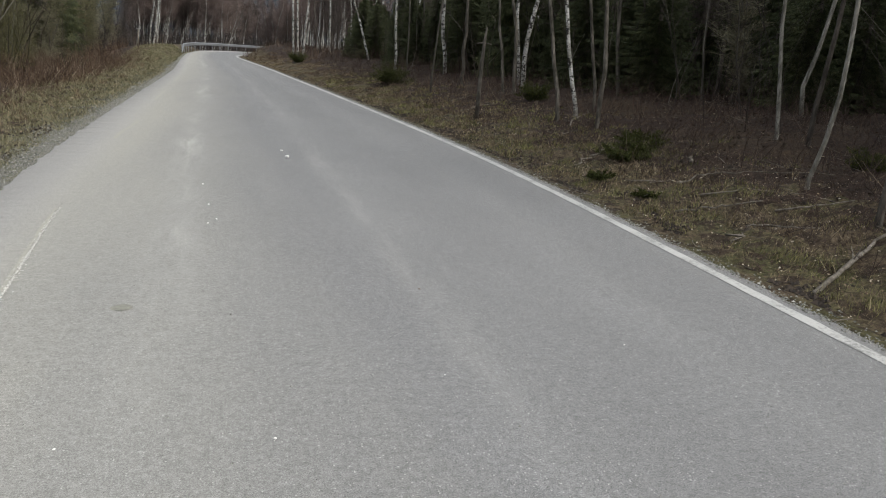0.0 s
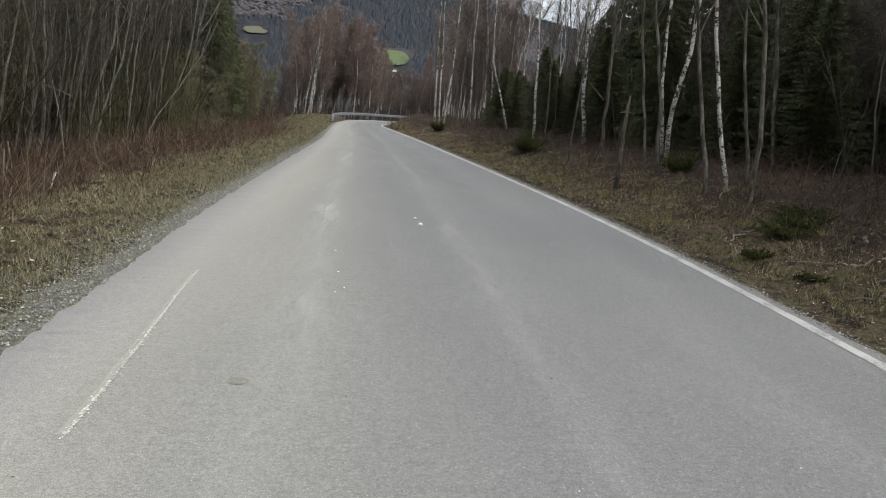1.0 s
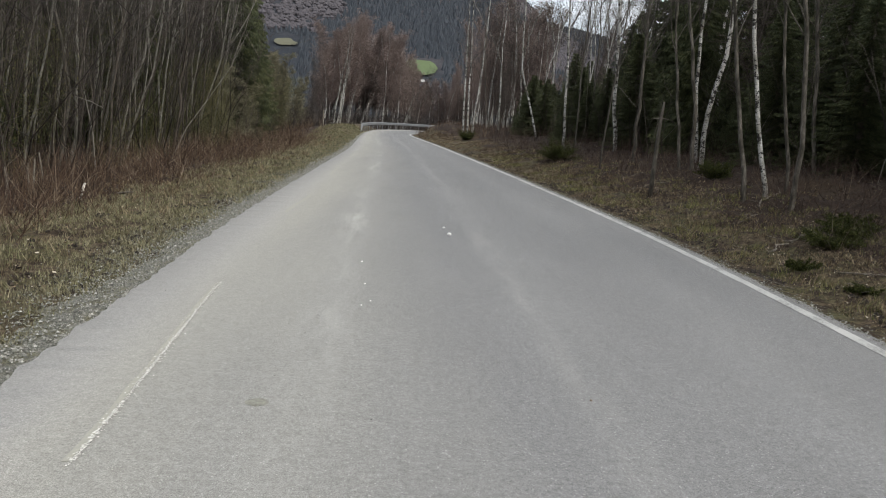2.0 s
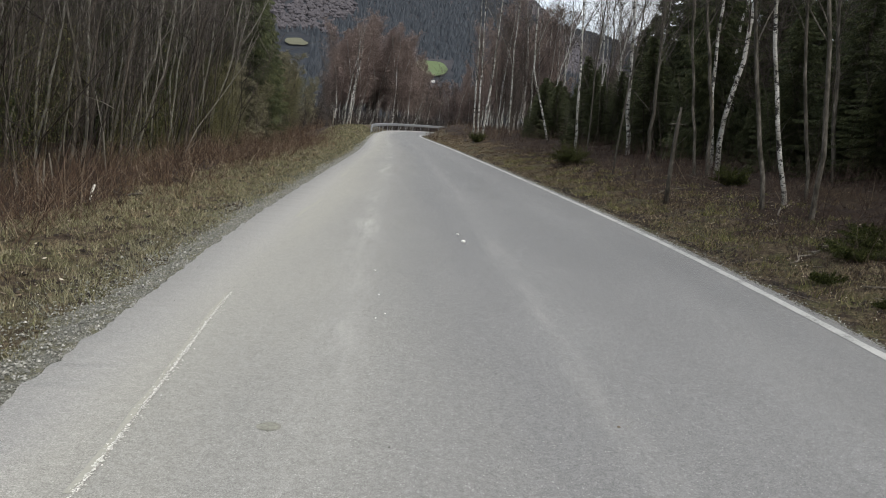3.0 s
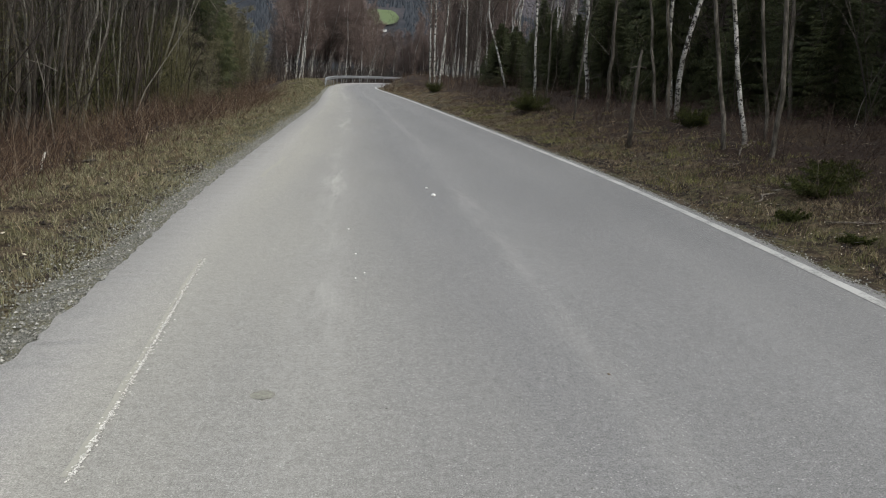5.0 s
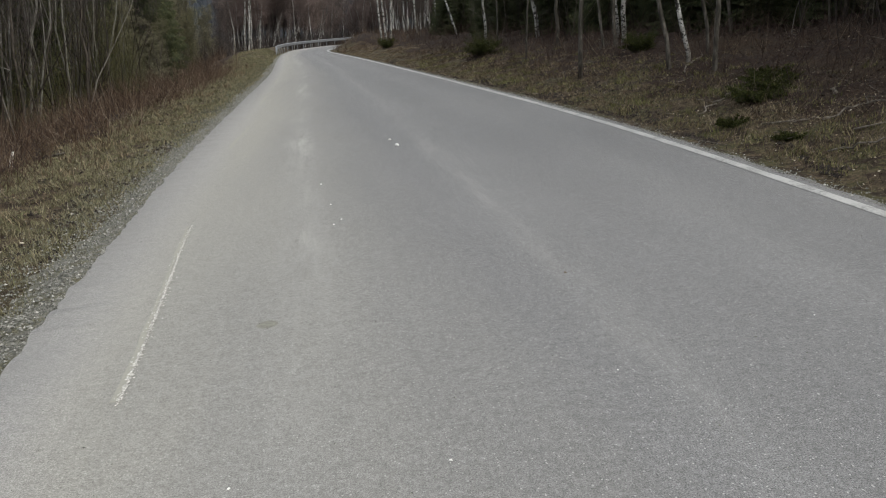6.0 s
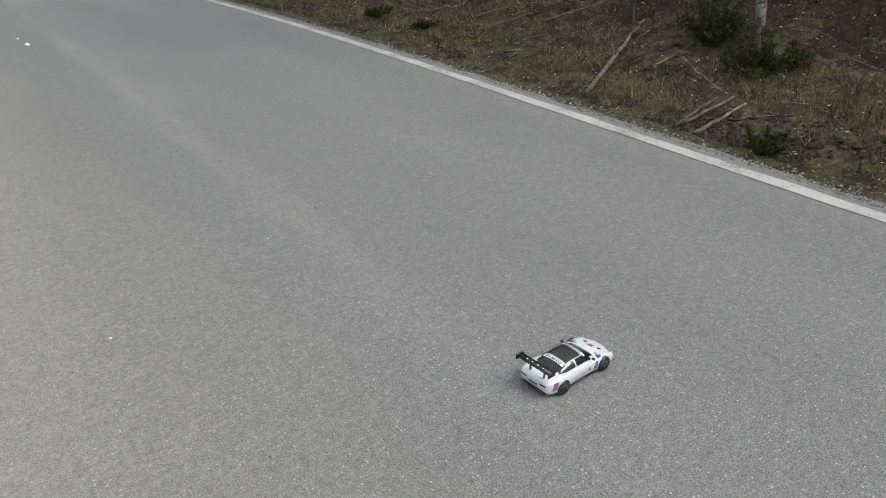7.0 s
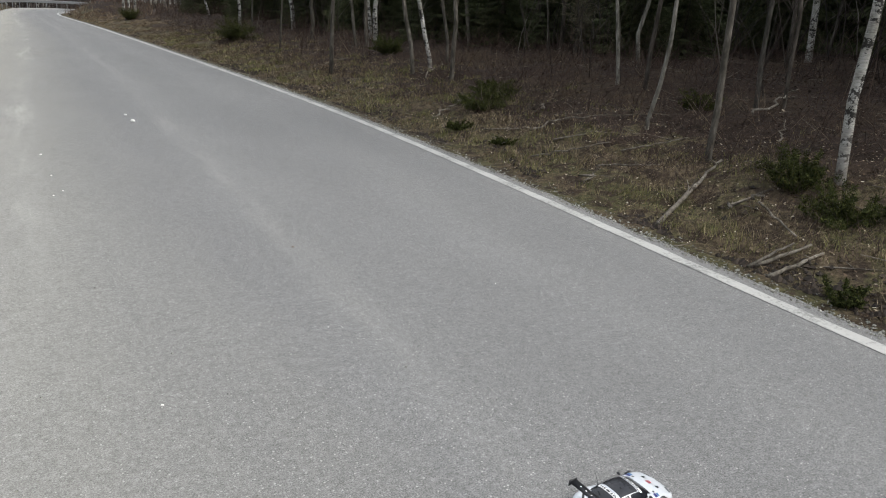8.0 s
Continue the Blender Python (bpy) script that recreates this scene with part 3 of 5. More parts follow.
def spruce(name, seed, height, spread, label, bare=0.04):
    rnd = random.Random(seed)
    root = empty(name, label, "spruce tree")
    g = Geo()
    g.tube([(0, 0, -0.3), (0.02, 0, height * 0.5), (0, 0, height)], [height * 0.013, height * 0.008, 0.01], 8)
    part("trunk", g, M_BROWNBARK, root)
    c = Geo()
    whorls = int(height * 4.0)
    for w in range(whorls):
        f = bare + (1 - bare) * w / whorls
        z0 = height * f
        reach = spread * (1 - f) ** 0.8 + 0.12
        for b in range(8):
            a = rnd.uniform(0, 2 * math.pi)
            ln = reach * rnd.uniform(0.6, 1.12)
            dx, dy = math.cos(a), math.sin(a)
            zz = z0 + rnd.uniform(-0.12, 0.12)
            seg = max(5, int(ln * 10))
            for s in range(seg):
                t = (s + 0.6) / seg
                px, py = dx * ln * t, dy * ln * t
                pz = zz - ln * (0.55 * t - 0.32 * t * t) + rnd.gauss(0, 0.03)
                wd = (0.09 + 0.15 * ln * (1 - t)) * rnd.uniform(0.5, 1.1)
                for _ in range(9):
                    side, fwd = rnd.gauss(0, 0.7) * wd, rnd.uniform(-0.05, 0.2)
                    ox, oy = rnd.gauss(0, 0.04), rnd.gauss(0, 0.04)
                    ex, ey = px - dy * side + dx * fwd, py + dx * side + dy * fwd
                    ez = pz - 0.16 * rnd.random() - 0.40 * abs(side) + rnd.gauss(0, 0.04)
                    c.quad((px + ox, py + oy, pz), (px + ox + dx * 0.02, py + oy + dy * 0.02, pz + 0.018), (ex + dx * 0.012, ey + dy * 0.012, ez), (ex - dx * 0.008, ey - dy * 0.008, ez - 0.022))
    part("crown", c, M_NEEDLE, root)
    return root


def stand(src, x, y, lean=(0, 0), turn=0.0, size=1.0, z=None, fat=1.0):
    """Sets a copy of a tree on the ground; it leans by metres of drift for each metre of height."""
    zz = terrain(x, y) if z is None else z
    up = Vector((lean[0], lean[1], 1)).normalized()
    q = Vector((0, 0, 1)).rotation_difference(up).to_matrix().to_4x4()
    o = copy_thing(src, Matrix.Translation((x, y, zz)) @ q @ Matrix.Rotation(turn, 4, 'Z'))
    o.scale = (size * fat, size * fat, size)
    return o


BIRCHES = [deciduous("birch_tree", 11 + i, 15.0 + i, 0.07, M_BIRCH, M_TWIG, "slender birch with white black-marked bark and bare twigs", "birch tree", 0.34 + 0.05 * i, 26) for i in range(3)]
ALDERS = [deciduous("alder_tree", 31 + i, 11.0 + i, 0.052, M_ALDER, M_TWIG, "thin bare alder with smooth grey bark", "alder tree", 0.25 + 0.06 * i, 18, 0.34, fork=(i % 2 == 1), crook=0.15) for i in range(4)]
PALES = [deciduous("alder_tree", 41 + i, 10.5 + i, 0.034, M_PALEBARK, M_TWIG, "pale grey alder leaning out of the thicket", "alder tree", 0.32, 13, 0.28, fork=(i == 1), crook=0.12) for i in range(3)]
BROWNS = [deciduous("young_tree", 51 + i, 9.0 + i, 0.034, M_BROWNBARK, M_TWIG, "thin bare young tree with brown bark", "tree", 0.2 + 0.1 * i, 22, 0.45) for i in range(2)]
REDS = [deciduous("bare_birch", 61 + i, 14.0 + i, 0.11, M_WHITEBARK, M_REDTWIG, "bare birch with a dense reddish-brown crown of twigs", "birch tree", 0.18, 54, 0.42, twigs=26, thick=3.2) for i in range(2)]
STRAIGHTS = [deciduous("birch_tree", 91 + i, 14.0, 0.13, M_BIRCH, M_REDTWIG, "straight white birch leaning at the edge of the grove", "birch tree", 0.4, 16, 0.3, twigs=7, thick=2.0, crook=0.03) for i in range(2)]
GREYS = [deciduous("bare_tree", 81 + i, 13.0 + i, 0.09, M_BROWNBARK, M_BROWNTWIG, "bare brown tree with a thick crown of twigs", "tree", 0.12, 50, 0.42, twigs=20, thick=2.0) for i in range(2)]
WILLOWS = [deciduous("willow_tree", 66 + i, 6.5 + i, 0.09, M_ALDER, M_PALETWIG, "bushy grey willow with pale yellowish twigs", "willow tree", 0.06, 48, 0.85, True, 22, 2.6) for i in range(2)]
SPRUCES = [spruce("spruce_tree", 71 + i, 9.0 + 2.2 * i, 1.9 + 0.25 * i, "dark green spruce with drooping branches down to the ground") for i in range(3)]

rnd = random.Random(9)
used = []


def put(kinds, x, y, lean=(0, 0), size=1.0, fat=1.0):
    k = rnd.choice(kinds)
    used.append((x, y))
    return stand(k, x, y, lean, rnd.uniform(0, 6.28), size, fat=fat)


def trunk_line(bends, height, seed):
    """A trunk that bends at a few heights and then grows on towards the light."""
    r = random.Random(seed)
    hs, xs, ys = [-0.25, 0.0], [0.0, 0.0], [0.0, 0.0]
    for h, dx, dy in bends:
        hs.append(h); xs.append(dx); ys.append(dy)
    gx, gy = (xs[-1] - xs[-2]) / (hs[-1] - hs[-2]), (ys[-1] - ys[-2]) / (hs[-1] - hs[-2])
    rest = height - hs[-1]
    hs.append(height); xs.append(xs[-1] + 0.55 * gx * rest + r.gauss(0, 0.25)); ys.append(ys[-1] + 0.55 * gy * rest + r.gauss(0, 0.25))
    out = []
    for i in range(17):
        z = -0.25 + (height + 0.25) * (i / 16) ** 1.25
        w = 0.018 if i else 0.0
        out.append(Vector((float(np.interp(z, hs, xs)) + r.gauss(0, w), float(np.interp(z, hs, ys)) + r.gauss(0, w), z)))
    return out


# the front row on the forest side: kind, x, y, trunk radius, bends as height, drift along x, drift along y
FRONT = [
    ("birch", 3.84, 53.4, 0.10, ((9.4, -0.17, 0),)), ("birch", 4.15, 53.2, 0.10, ((9.4, -0.22, 0),)), ("birch", 4.5, 53.2, 0.11, ((4.6, 0.36, 0), (9.3, 0.6, 0))),
    ("birch", 6.9, 57.0, 0.09, ((6.5, -0.2, 0), (9.6, -0.1, 0))), ("grey", 6.1, 56.3, 0.05, ((2.7, -0.5, 0),)),
    ("birch", 7.2, 41.0, 0.075, ((3.7, -1.16, 0.2), (6.1, -1.23, 0.2))), ("birch", 6.6, 30.7, 0.075, ((5.1, -0.27, 0.06),)), ("grey", 6.5, 28.3, 0.04, ((4.2, 0.02, 0),)),
    ("birch", 7.93, 27.5, 0.10, ((1.7, -0.22, 0.06), (5.4, -0.42, 0.12))), ("grey", 7.28, 23.1, 0.075, ((2.3, -0.04, 0), (4.9, -0.09, 0.03))),
    ("grey", 7.34, 19.2, 0.05, ((3.6, -0.51, 0.19),)), ("grey", 7.5, 18.8, 0.065, ((1.7, -0.1, 0.04), (4.2, -0.56, 0.22))), ("grey", 5.9, 22.0, 0.035, ((2.0, 0.1, 0), (4.0, 0.3, 0))),
    ("birch", 7.97, 19.4, 0.085, ((1.37, 0.0, 0), (2.97, 0.23, -0.1), (4.25, 0.29, -0.13))), ("birch", 8.6, 21.3, 0.07, ((2.1, -0.23, 0.09), (4.5, -0.31, 0.13))),
    ("grey", 6.67, 13.9, 0.055, ((1.9, -0.3, 0.15), (3.05, -0.54, 0.26))), ("birch", 7.08, 13.9, 0.055, ((1.7, -0.34, 0.17), (3.6, -0.63, 0.32))),
    ("grey", 7.7, 14.25, 0.045, ((1.7, -0.25, 0.14), (2.7, -0.4, 0.22))), ("grey", 7.0, 12.8, 0.058, ((0.97, 0.03, -0.02), (2.1, -0.02, 0.01), (3.5, -0.24, 0.13))),
    ("grey", 9.4, 16.4, 0.06, ((1.1, -0.09, 0.05), (3.7, -0.38, 0.22))), ("birch", 13.2, 25.4, 0.12, ((1.4, -0.1, 0.05), (5.1, -0.45, 0.23))),
    ("birch", 16.0, 27.0, 0.10, ((2.0, -0.12, 0.07), (4.8, -0.12, 0.07))), ("birch", 16.5, 29.5, 0.11, ((2.7, -0.24, 0.13), (6.4, -0.6, 0.33))), ("birch", 15.2, 23.6, 0.10, ((2.1, -0.14, 0.09),)),
    ("birch", 6.46, 3.67, 0.06, ((0.69, -0.02, 0.03), (1.7, -0.04, 0.06))), ("grey", 6.3, 5.16, 0.046, ((0.75, 0.0, 0), (1.72, -0.04, 0.04))),
    ("pale", 6.77, 6.68, 0.033, ((0.49, 0.04, -0.04), (1.24, 0.09, -0.09), (1.65, 0.07, -0.07))), ("pale", 8.5, 9.4, 0.038, ((0.48, -0.03, 0.03), (1.4, -0.18, 0.15))),
    ("grey", 8.4, 6.37, 0.04, ((0.7, -0.02, 0.02), (1.43, -0.04, 0.05))), ("brown", 8.54, 6.07, 0.03, ((0.78, 0.01, -0.01), (1.42, -0.03, 0.04))),
    ("birch", 13.2, 9.2, 0.085, ((1.2, -0.04, 0.06),)), ("brown", 8.6, 8.8, 0.045, ((1.3, 0.04, -0.03),)), ("pale", 10.6, 11.2, 0.05, ((0.6, -0.1, 0.08), (1.5, 0.05, 0))),
]
BARKS = {"birch": (M_BIRCH, "birch_tree", "slender birch with white black-marked bark at the forest edge", "birch tree"), "grey": (M_ALDER, "alder_tree", "bare alder with smooth grey bark at the forest edge", "alder tree"),
         "pale": (M_PALEBARK, "alder_tree", "pale kinked alder at the forest edge", "alder tree"), "brown": (M_BROWNBARK, "young_tree", "thin bare young tree with brown bark at the forest edge", "tree")}
for i, (kind, x, y, radius, bends) in enumerate(FRONT):
    bark, name, label, category = BARKS[kind]
    tall = 13.5 if kind == "birch" else 11.0
    t = deciduous(name, 500 + i, tall, radius * 0.8, bark, M_TWIG, label, category, 0.36, 20, 0.42, twigs=8, line=trunk_line(bends, tall, 700 + i))
    t.location = (x, y, terrain(x, y))
    used.append((x, y))


def clear_of(x, y, gap):
    return all((x - a) ** 2 + (y - b) ** 2 > gap * gap for a, b in used)


def scatter(kinds, n, dmin, dmax, y0, y1, side, gap, size, drift=(0.0, 0.0), fat=(0.8, 1.1)):
    done = tries = 0
    while done < n and tries < n * 30:
        tries += 1
        y = rnd.uniform(y0, y1)
        d = rnd.uniform(dmin, dmax)
        x = x_right(y) + d if side > 0 else x_left(y) - d
        if clear_of(x, y, gap):
            put(kinds, x, y, (drift[0] + rnd.gauss(0, 0.05), drift[1] + rnd.gauss(0, 0.05)), rnd.uniform(*size), rnd.uniform(*fat))
            done += 1


# the forest behind, on the rising side
scatter(SPRUCES, 34, 8.6, 15, -8, 34, 1, 1.5, (0.6, 1.0), (0, 0), (0.9, 1.3))
scatter(GREYS, 12, 7.4, 11, 3, 24, 1, 1.2, (0.45, 0.65))
for i in range(95):
    # lower where the valley opens, tall towards the closed forest
    y = rnd.uniform(22, 72)
    x = x_right(y) + rnd.uniform(6.5, 22)
    az = math.degrees(math.atan2(x, y))
    if clear_of(x, y, 1.4):
        if az < 8.5:
            put(GREYS, x, y, (0, 0), rnd.uniform(0.42, 0.7))
        elif az < 17:
            put(SPRUCES, x, y, (0, 0), rnd.uniform(0.28, 0.4) + 0.12 * sm(12, 16, az), rnd.uniform(1.3, 1.9))
        else:
            put(SPRUCES, x, y, (0, 0), rnd.uniform(0.5, 0.78))
scatter(SPRUCES, 60, 13, 34, -14, 40, 1, 1.9, (0.9, 1.3))
scatter(SPRUCES, 40, 6.0, 9.5, 10, 50, 1, 0.9, (0.2, 0.36), (0, 0), (1.4, 2.0))
scatter(GREYS, 16, 10, 26, -4, 60, 1, 1.2, (0.5, 0.8), (0, 0), (0.7, 1.0))
scatter(ALDERS + BROWNS, 44, 6.2, 14, -3, 60, 1, 0.7, (0.7, 1.1), (-0.05, 0.03), (0.5, 0.85))
scatter(BIRCHES, 38, 8.5, 18, 4, 66, 1, 0.9, (0.8, 1.1), (-0.02, 0.02), (0.55, 0.8))
scatter(REDS, 26, 6, 30, 62, 110, 1, 1.5, (0.6, 0.85), (0, 0), (0.6, 0.9))
for x, y, k in [(12.0, 18.6, 0.7), (13.2, 20.6, 0.85), (13.9, 22.4, 0.9), (10.9, 13.8, 0.55)]:
    put(WILLOWS, x, y, (-0.03, 0), k)
# pale stems in the front row of the thicket
for x, y, lx, ly in [(-9, 17.5, 0.15, 0.06), (-9.3, 20.6, 0.04, 0.02), (-9, 21.7, 0.14, 0.05), (-9.1, 23.2, 0.19, 0.06), (-9, 25.8, 0.15, 0.05), (-9, 27.3, 0.0, 0.0), (-9.1, 27.9, 0.1, 0.03), (-9, 29.2, 0.14, 0.04), (-9.2, 31.5, 0.24, 0.06), (-9.6, 18.6, 0.1, 0.03), (-9.4, 15.6, 0.16, 0.06)]:
    put(PALES, x, y, (lx, ly), rnd.uniform(0.9, 1.1), rnd.uniform(0.8, 1.1))
put(SPRUCES, -9.2, 39.2, (0, 0), 1.1)
for x, y, k in [(-8.0, 35.6, 0.5), (-8.5, 34.2, 0.55), (-8.2, 37.0, 0.45), (-8.9, 33.0, 0.55)]:
    put(WILLOWS, x, y, (0.05, 0), k)
put(SPRUCES, -10.4, 40.5, (0, 0), 1.25)
scatter(PALES, 40, 5.8, 9, 12, 37, -1, 0.6, (0.75, 1.1), (0.09, 0.03), (0.6, 1.0))
# the thicket on the low side leans towards the road
scatter(ALDERS, 70, 6.0, 13, 5, 38, -1, 0.5, (0.7, 1.15), (0.08, 0.03), (0.5, 0.9))
scatter(BROWNS, 64, 5.2, 13, 5, 38, -1, 0.45, (0.6, 1.2), (0.07, 0.02), (0.7, 1.1))
for x, y, s in [(-10.2, 43, 1.0), (-11.4, 47, 1.15), (-10.9, 52, 0.9), (-14, 62, 1.0)]:
    put(SPRUCES, x, y, (0, 0), s)
scatter(SPRUCES, 46, 8.8, 16, 4, 44, -1, 1.3, (0.8, 1.2))
scatter(SPRUCES, 34, 15, 30, 0, 60, -1, 2.0, (1.0, 1.5))
# the grove beyond the bend
for x, y, s, f in [(-9.95, 92.5, 0.95, 0.85), (-9.5, 92, 0.95, 0.95), (-9.2, 92.6, 1.0, 0.8), (-8.2, 93, 0.55, 0.8)]:
    put(STRAIGHTS, x, y, (0.12 + rnd.uniform(-0.02, 0.03), 0.0), s, f)
for i in range(10):
    put(STRAIGHTS, -8.0 + 7.6 * (i + rnd.random()) / 10, rnd.uniform(92.5, 95.5), (rnd.uniform(0.16, 0.32), 0), rnd.uniform(0.24, 0.42), rnd.uniform(1.2, 1.8))
for i in range(130):
    gy = rnd.uniform(96, 130)
    az = rnd.uniform(-7.2, -0.1) if i < 85 else rnd.uniform(2.7, 11)
    top = curve_at([(-8, 0.85), (-5, 1.08), (-3.5, 1.08), (-1.6, 0.95), (-0.3, 0.72), (1.0, 0.5), (2.8, 0.62), (5, 0.85), (11, 0.9)], az)
    put(REDS, gy * math.tan(radians(az)), gy, (0.05, 0), rnd.uniform(0.8, 1.05) * top, rnd.uniform(0.7, 1.0))
for i in range(14):
    gy = rnd.uniform(97, 125)
    put(REDS, gy * math.tan(radians(rnd.uniform(-0.2, 2.8))), gy, (0.05, 0), rnd.uniform(0.42, 0.56), 1.0)
for x, y, s in [(-12.3, 62, 0.82), (-11.7, 66, 0.7), (-13.2, 67, 0.8), (-10.9, 71, 0.6)]:
    put(WILLOWS, x, y, (0, 0), s)
for x, y, s in [(-11.6, 84, 0.5), (-11.9, 88, 0.6), (-10.8, 86, 0.45)]:
    put(GREYS, x, y, (0, 0), s)
for i in range(30):
    gy = rnd.uniform(64, 96)
    put(REDS if i % 3 else GREYS, gy * math.tan(radians(rnd.uniform(4.6, 9.8))), gy, (0.02, 0), rnd.uniform(0.7, 0.95), 0.8)
for i in range(12):
    by = rnd.uniform(48, 74)
    put(BIRCHES, by * math.tan(radians(rnd.uniform(6, 18))), by, (rnd.gauss(0, 0.04), 0), rnd.uniform(0.8, 1.0), rnd.uniform(0.7, 1.0))
for i in range(34):
    wy = rnd.uniform(50, 100)
    put(WILLOWS, rnd.uniform(-0.25, -0.155) * wy, wy, (0.02, 0), rnd.uniform(0.6, 1.0))
for i in range(40):
    put(ALDERS, rnd.uniform(-16, 22), rnd.uniform(95, 118), (0.05, 0), rnd.uniform(0.5, 0.9), rnd.uniform(1.2, 1.8))
for i in range(18):
    put(SPRUCES, rnd.uniform(-60, -22), rnd.uniform(70, 130), (0, 0), rnd.uniform(0.9, 1.4))
for src in GREYS + STRAIGHTS + BIRCHES + ALDERS + PALES + BROWNS + REDS + WILLOWS + SPRUCES:
    for o in (*src.children_recursive, src):
        bpy.data.objects.remove(o)

# ---- verges: gravel, grass, litter and brush, too many to count ----
def cloud(name, verts, material, label, category, per=3):
    """One mesh of many small faces, each of three or four corners."""
    v = np.asarray(verts, dtype=np.float32).reshape(-1, 3)
    n = len(v) // per
    me = bpy.data.meshes.new(name)
    me.vertices.add(len(v))
    me.vertices.foreach_set("co", v.ravel())
    me.loops.add(len(v))
    me.loops.foreach_set("vertex_index", np.arange(len(v), dtype=np.int32))
    me.polygons.add(n)
    me.polygons.foreach_set("loop_start", np.arange(0, len(v), per, dtype=np.int32))
    me.materials.append(material)
    me.update(calc_edges=True)
    return tagged(new(name, me), label, category, kind="stuff")


def along(r, y0, y1, power):
    """A place along the road; some of it lies behind the walker."""
    if r.random() < 0.12:
        return r.uniform(y0 - 10, y0)
    return y0 + (y1 - y0) * r.random() ** power


def grass(name, seed, tufts, side, dmin, dmax, y0, y1, blade, blades, material, label, patch=0.0, spread=0.05, power=1.7, flat=1.0):
    r = random.Random(seed)
    out = []
    for _ in range(tufts):
        y = along(r, y0, y1, power)
        d = dmin + (dmax - dmin) * r.random()
        x = x_right(y) + 0.22 + d if side > 0 else x_left(y) - d
        dens = noise.noise((x * 0.8, y * 0.8, seed)) + 0.6 * noise.noise((x * 2.3, y * 2.3, seed + 5))
        if side > 0 and r.random() < sm(1.5, 3.0, d) * 0.85:
            continue
        if dens < patch - r.random() * 0.5:
            continue
        z = terrain(x, y)
        h0 = r.uniform(*blade) * (0.75 + 0.5 * (dens + 0.5))
        wide = 0.0014 + 0.0004 * max(y, 0)
        wind = r.uniform(0, 6.28)
        for _ in range(blades):
            a = r.uniform(0, 6.28)
            bx, by = x + r.gauss(0, spread), y + r.gauss(0, spread)
            h = h0 * r.uniform(0.5, 1.15)
            ln = r.uniform(0.3, 1.3) * h * flat
            dx, dy = math.cos(a) * 0.7 + math.cos(wind) * 0.6, math.sin(a) * 0.7 + math.sin(wind) * 0.6
            wx, wy = -math.sin(a) * wide, math.cos(a) * wide
            out += [(bx - wx, by - wy, z - 0.01), (bx + wx, by + wy, z - 0.01), (bx + dx * ln, by + dy * ln, z + h)]
    return cloud(name, out, material, label, "grass")


grass("verge_grass", 3, 17000, -1, 0.28, 3.3, -1, 66, (0.03, 0.08), 10, M_GREENGRASS, "short olive and straw-coloured grass on the low verge", -0.05)
grass("gravel_grass", 9, 7500, -1, 0.1, 1.0, -1, 50, (0.012, 0.045), 9, M_GREYGRASS, "grey-green short tufts growing through the gravel", 0.0, 0.045)
grass("bank_grass", 4, 30000, 1, 0.3, 3.4, -1.5, 60, (0.012, 0.05), 9, M_DRYGRASS, "matted dry tan grass over the bank", 0.22, 0.07, 1.7, 2.2)
grass("green_grass", 6, 6500, 1, 0.4, 3.4, -1, 34, (0.03, 0.10), 14, M_MOSSGRASS, "olive tufts of young grass on the bank", 0.28, 0.07)
grass("verge_tufts", 10, 1500, -1, 0.5, 3.4, -1, 44, (0.045, 0.11), 24, M_STRAW, "dense olive and straw tufts on the low verge", 0.05, 0.028, 1.7, 1.3)
grass("straw_tufts", 7, 900, -1, 1.2, 4.2, 3, 46, (0.06, 0.2), 16, M_DRYGRASS, "taller straw-coloured grass tufts at the brush edge", 0.0, 0.05)
grass("bank_straw", 8, 1300, 1, 0.5, 4.0, -1, 34, (0.05, 0.14), 14, M_DRYGRASS, "taller pale straw tufts on the bank", 0.05, 0.05)


def litter(name, seed, n, side, dmin, dmax, y0, y1, size, material, label, category, lift=0.012):
    r = random.Random(seed)
    out = []
    for _ in range(n):
        y = along(r, y0, y1, 1.5)
        d = dmin + (dmax - dmin) * r.random()
        x = x_right(y) + 0.2 + d if side > 0 else x_left(y) - d
        z = terrain(x, y) + r.uniform(0.002, lift)
        a, s = r.uniform(0, 6.28), r.uniform(*size)
        c, q = math.cos(a) * s, math.sin(a) * s
        t1, t2 = r.uniform(-0.4, 0.4) * s, r.uniform(-0.4, 0.4) * s
        out += [(x - c, y - q, z + t1 + 0.3 * s), (x - q * 0.5, y + c * 0.5, z + t2 + 0.2 * s), (x + c, y + q, z - t1 + 0.3 * s), (x + q * 0.5, y - c * 0.5, z - t2 + 0.2 * s)]
    return cloud(name, out, material, label, category, 4)


litter("bank_leaves", 13, 36000, 1, 0.3, 3.2, -2, 45, (0.006, 0.019), M_LITTER, "brown dead leaves strewn over the grassy bank", "leaf litter", 0.03)
# dead leaves again, darker: forest shade is put into their colour
M_FLOORLEAF = islands("shaded_leaves", [(0.0, (0.022, 0.014, 0.010)), (0.6, (0.052, 0.034, 0.023)), (0.94, (0.095, 0.068, 0.046)), (1.0, (0.30, 0.25, 0.18))])
litter("floor_leaves", 15, 60000, 1, 2.6, 11, -2, 45, (0.010, 0.032), M_FLOORLEAF, "dead leaves over the forest floor, darkened for the tree shade", "leaf litter", 0.03)
litter("verge_leaves", 14, 9000, -1, 0.8, 5, 1, 40, (0.01, 0.03), M_LITTER, "brown dead leaves among the verge grass", "leaf litter", 0.03)


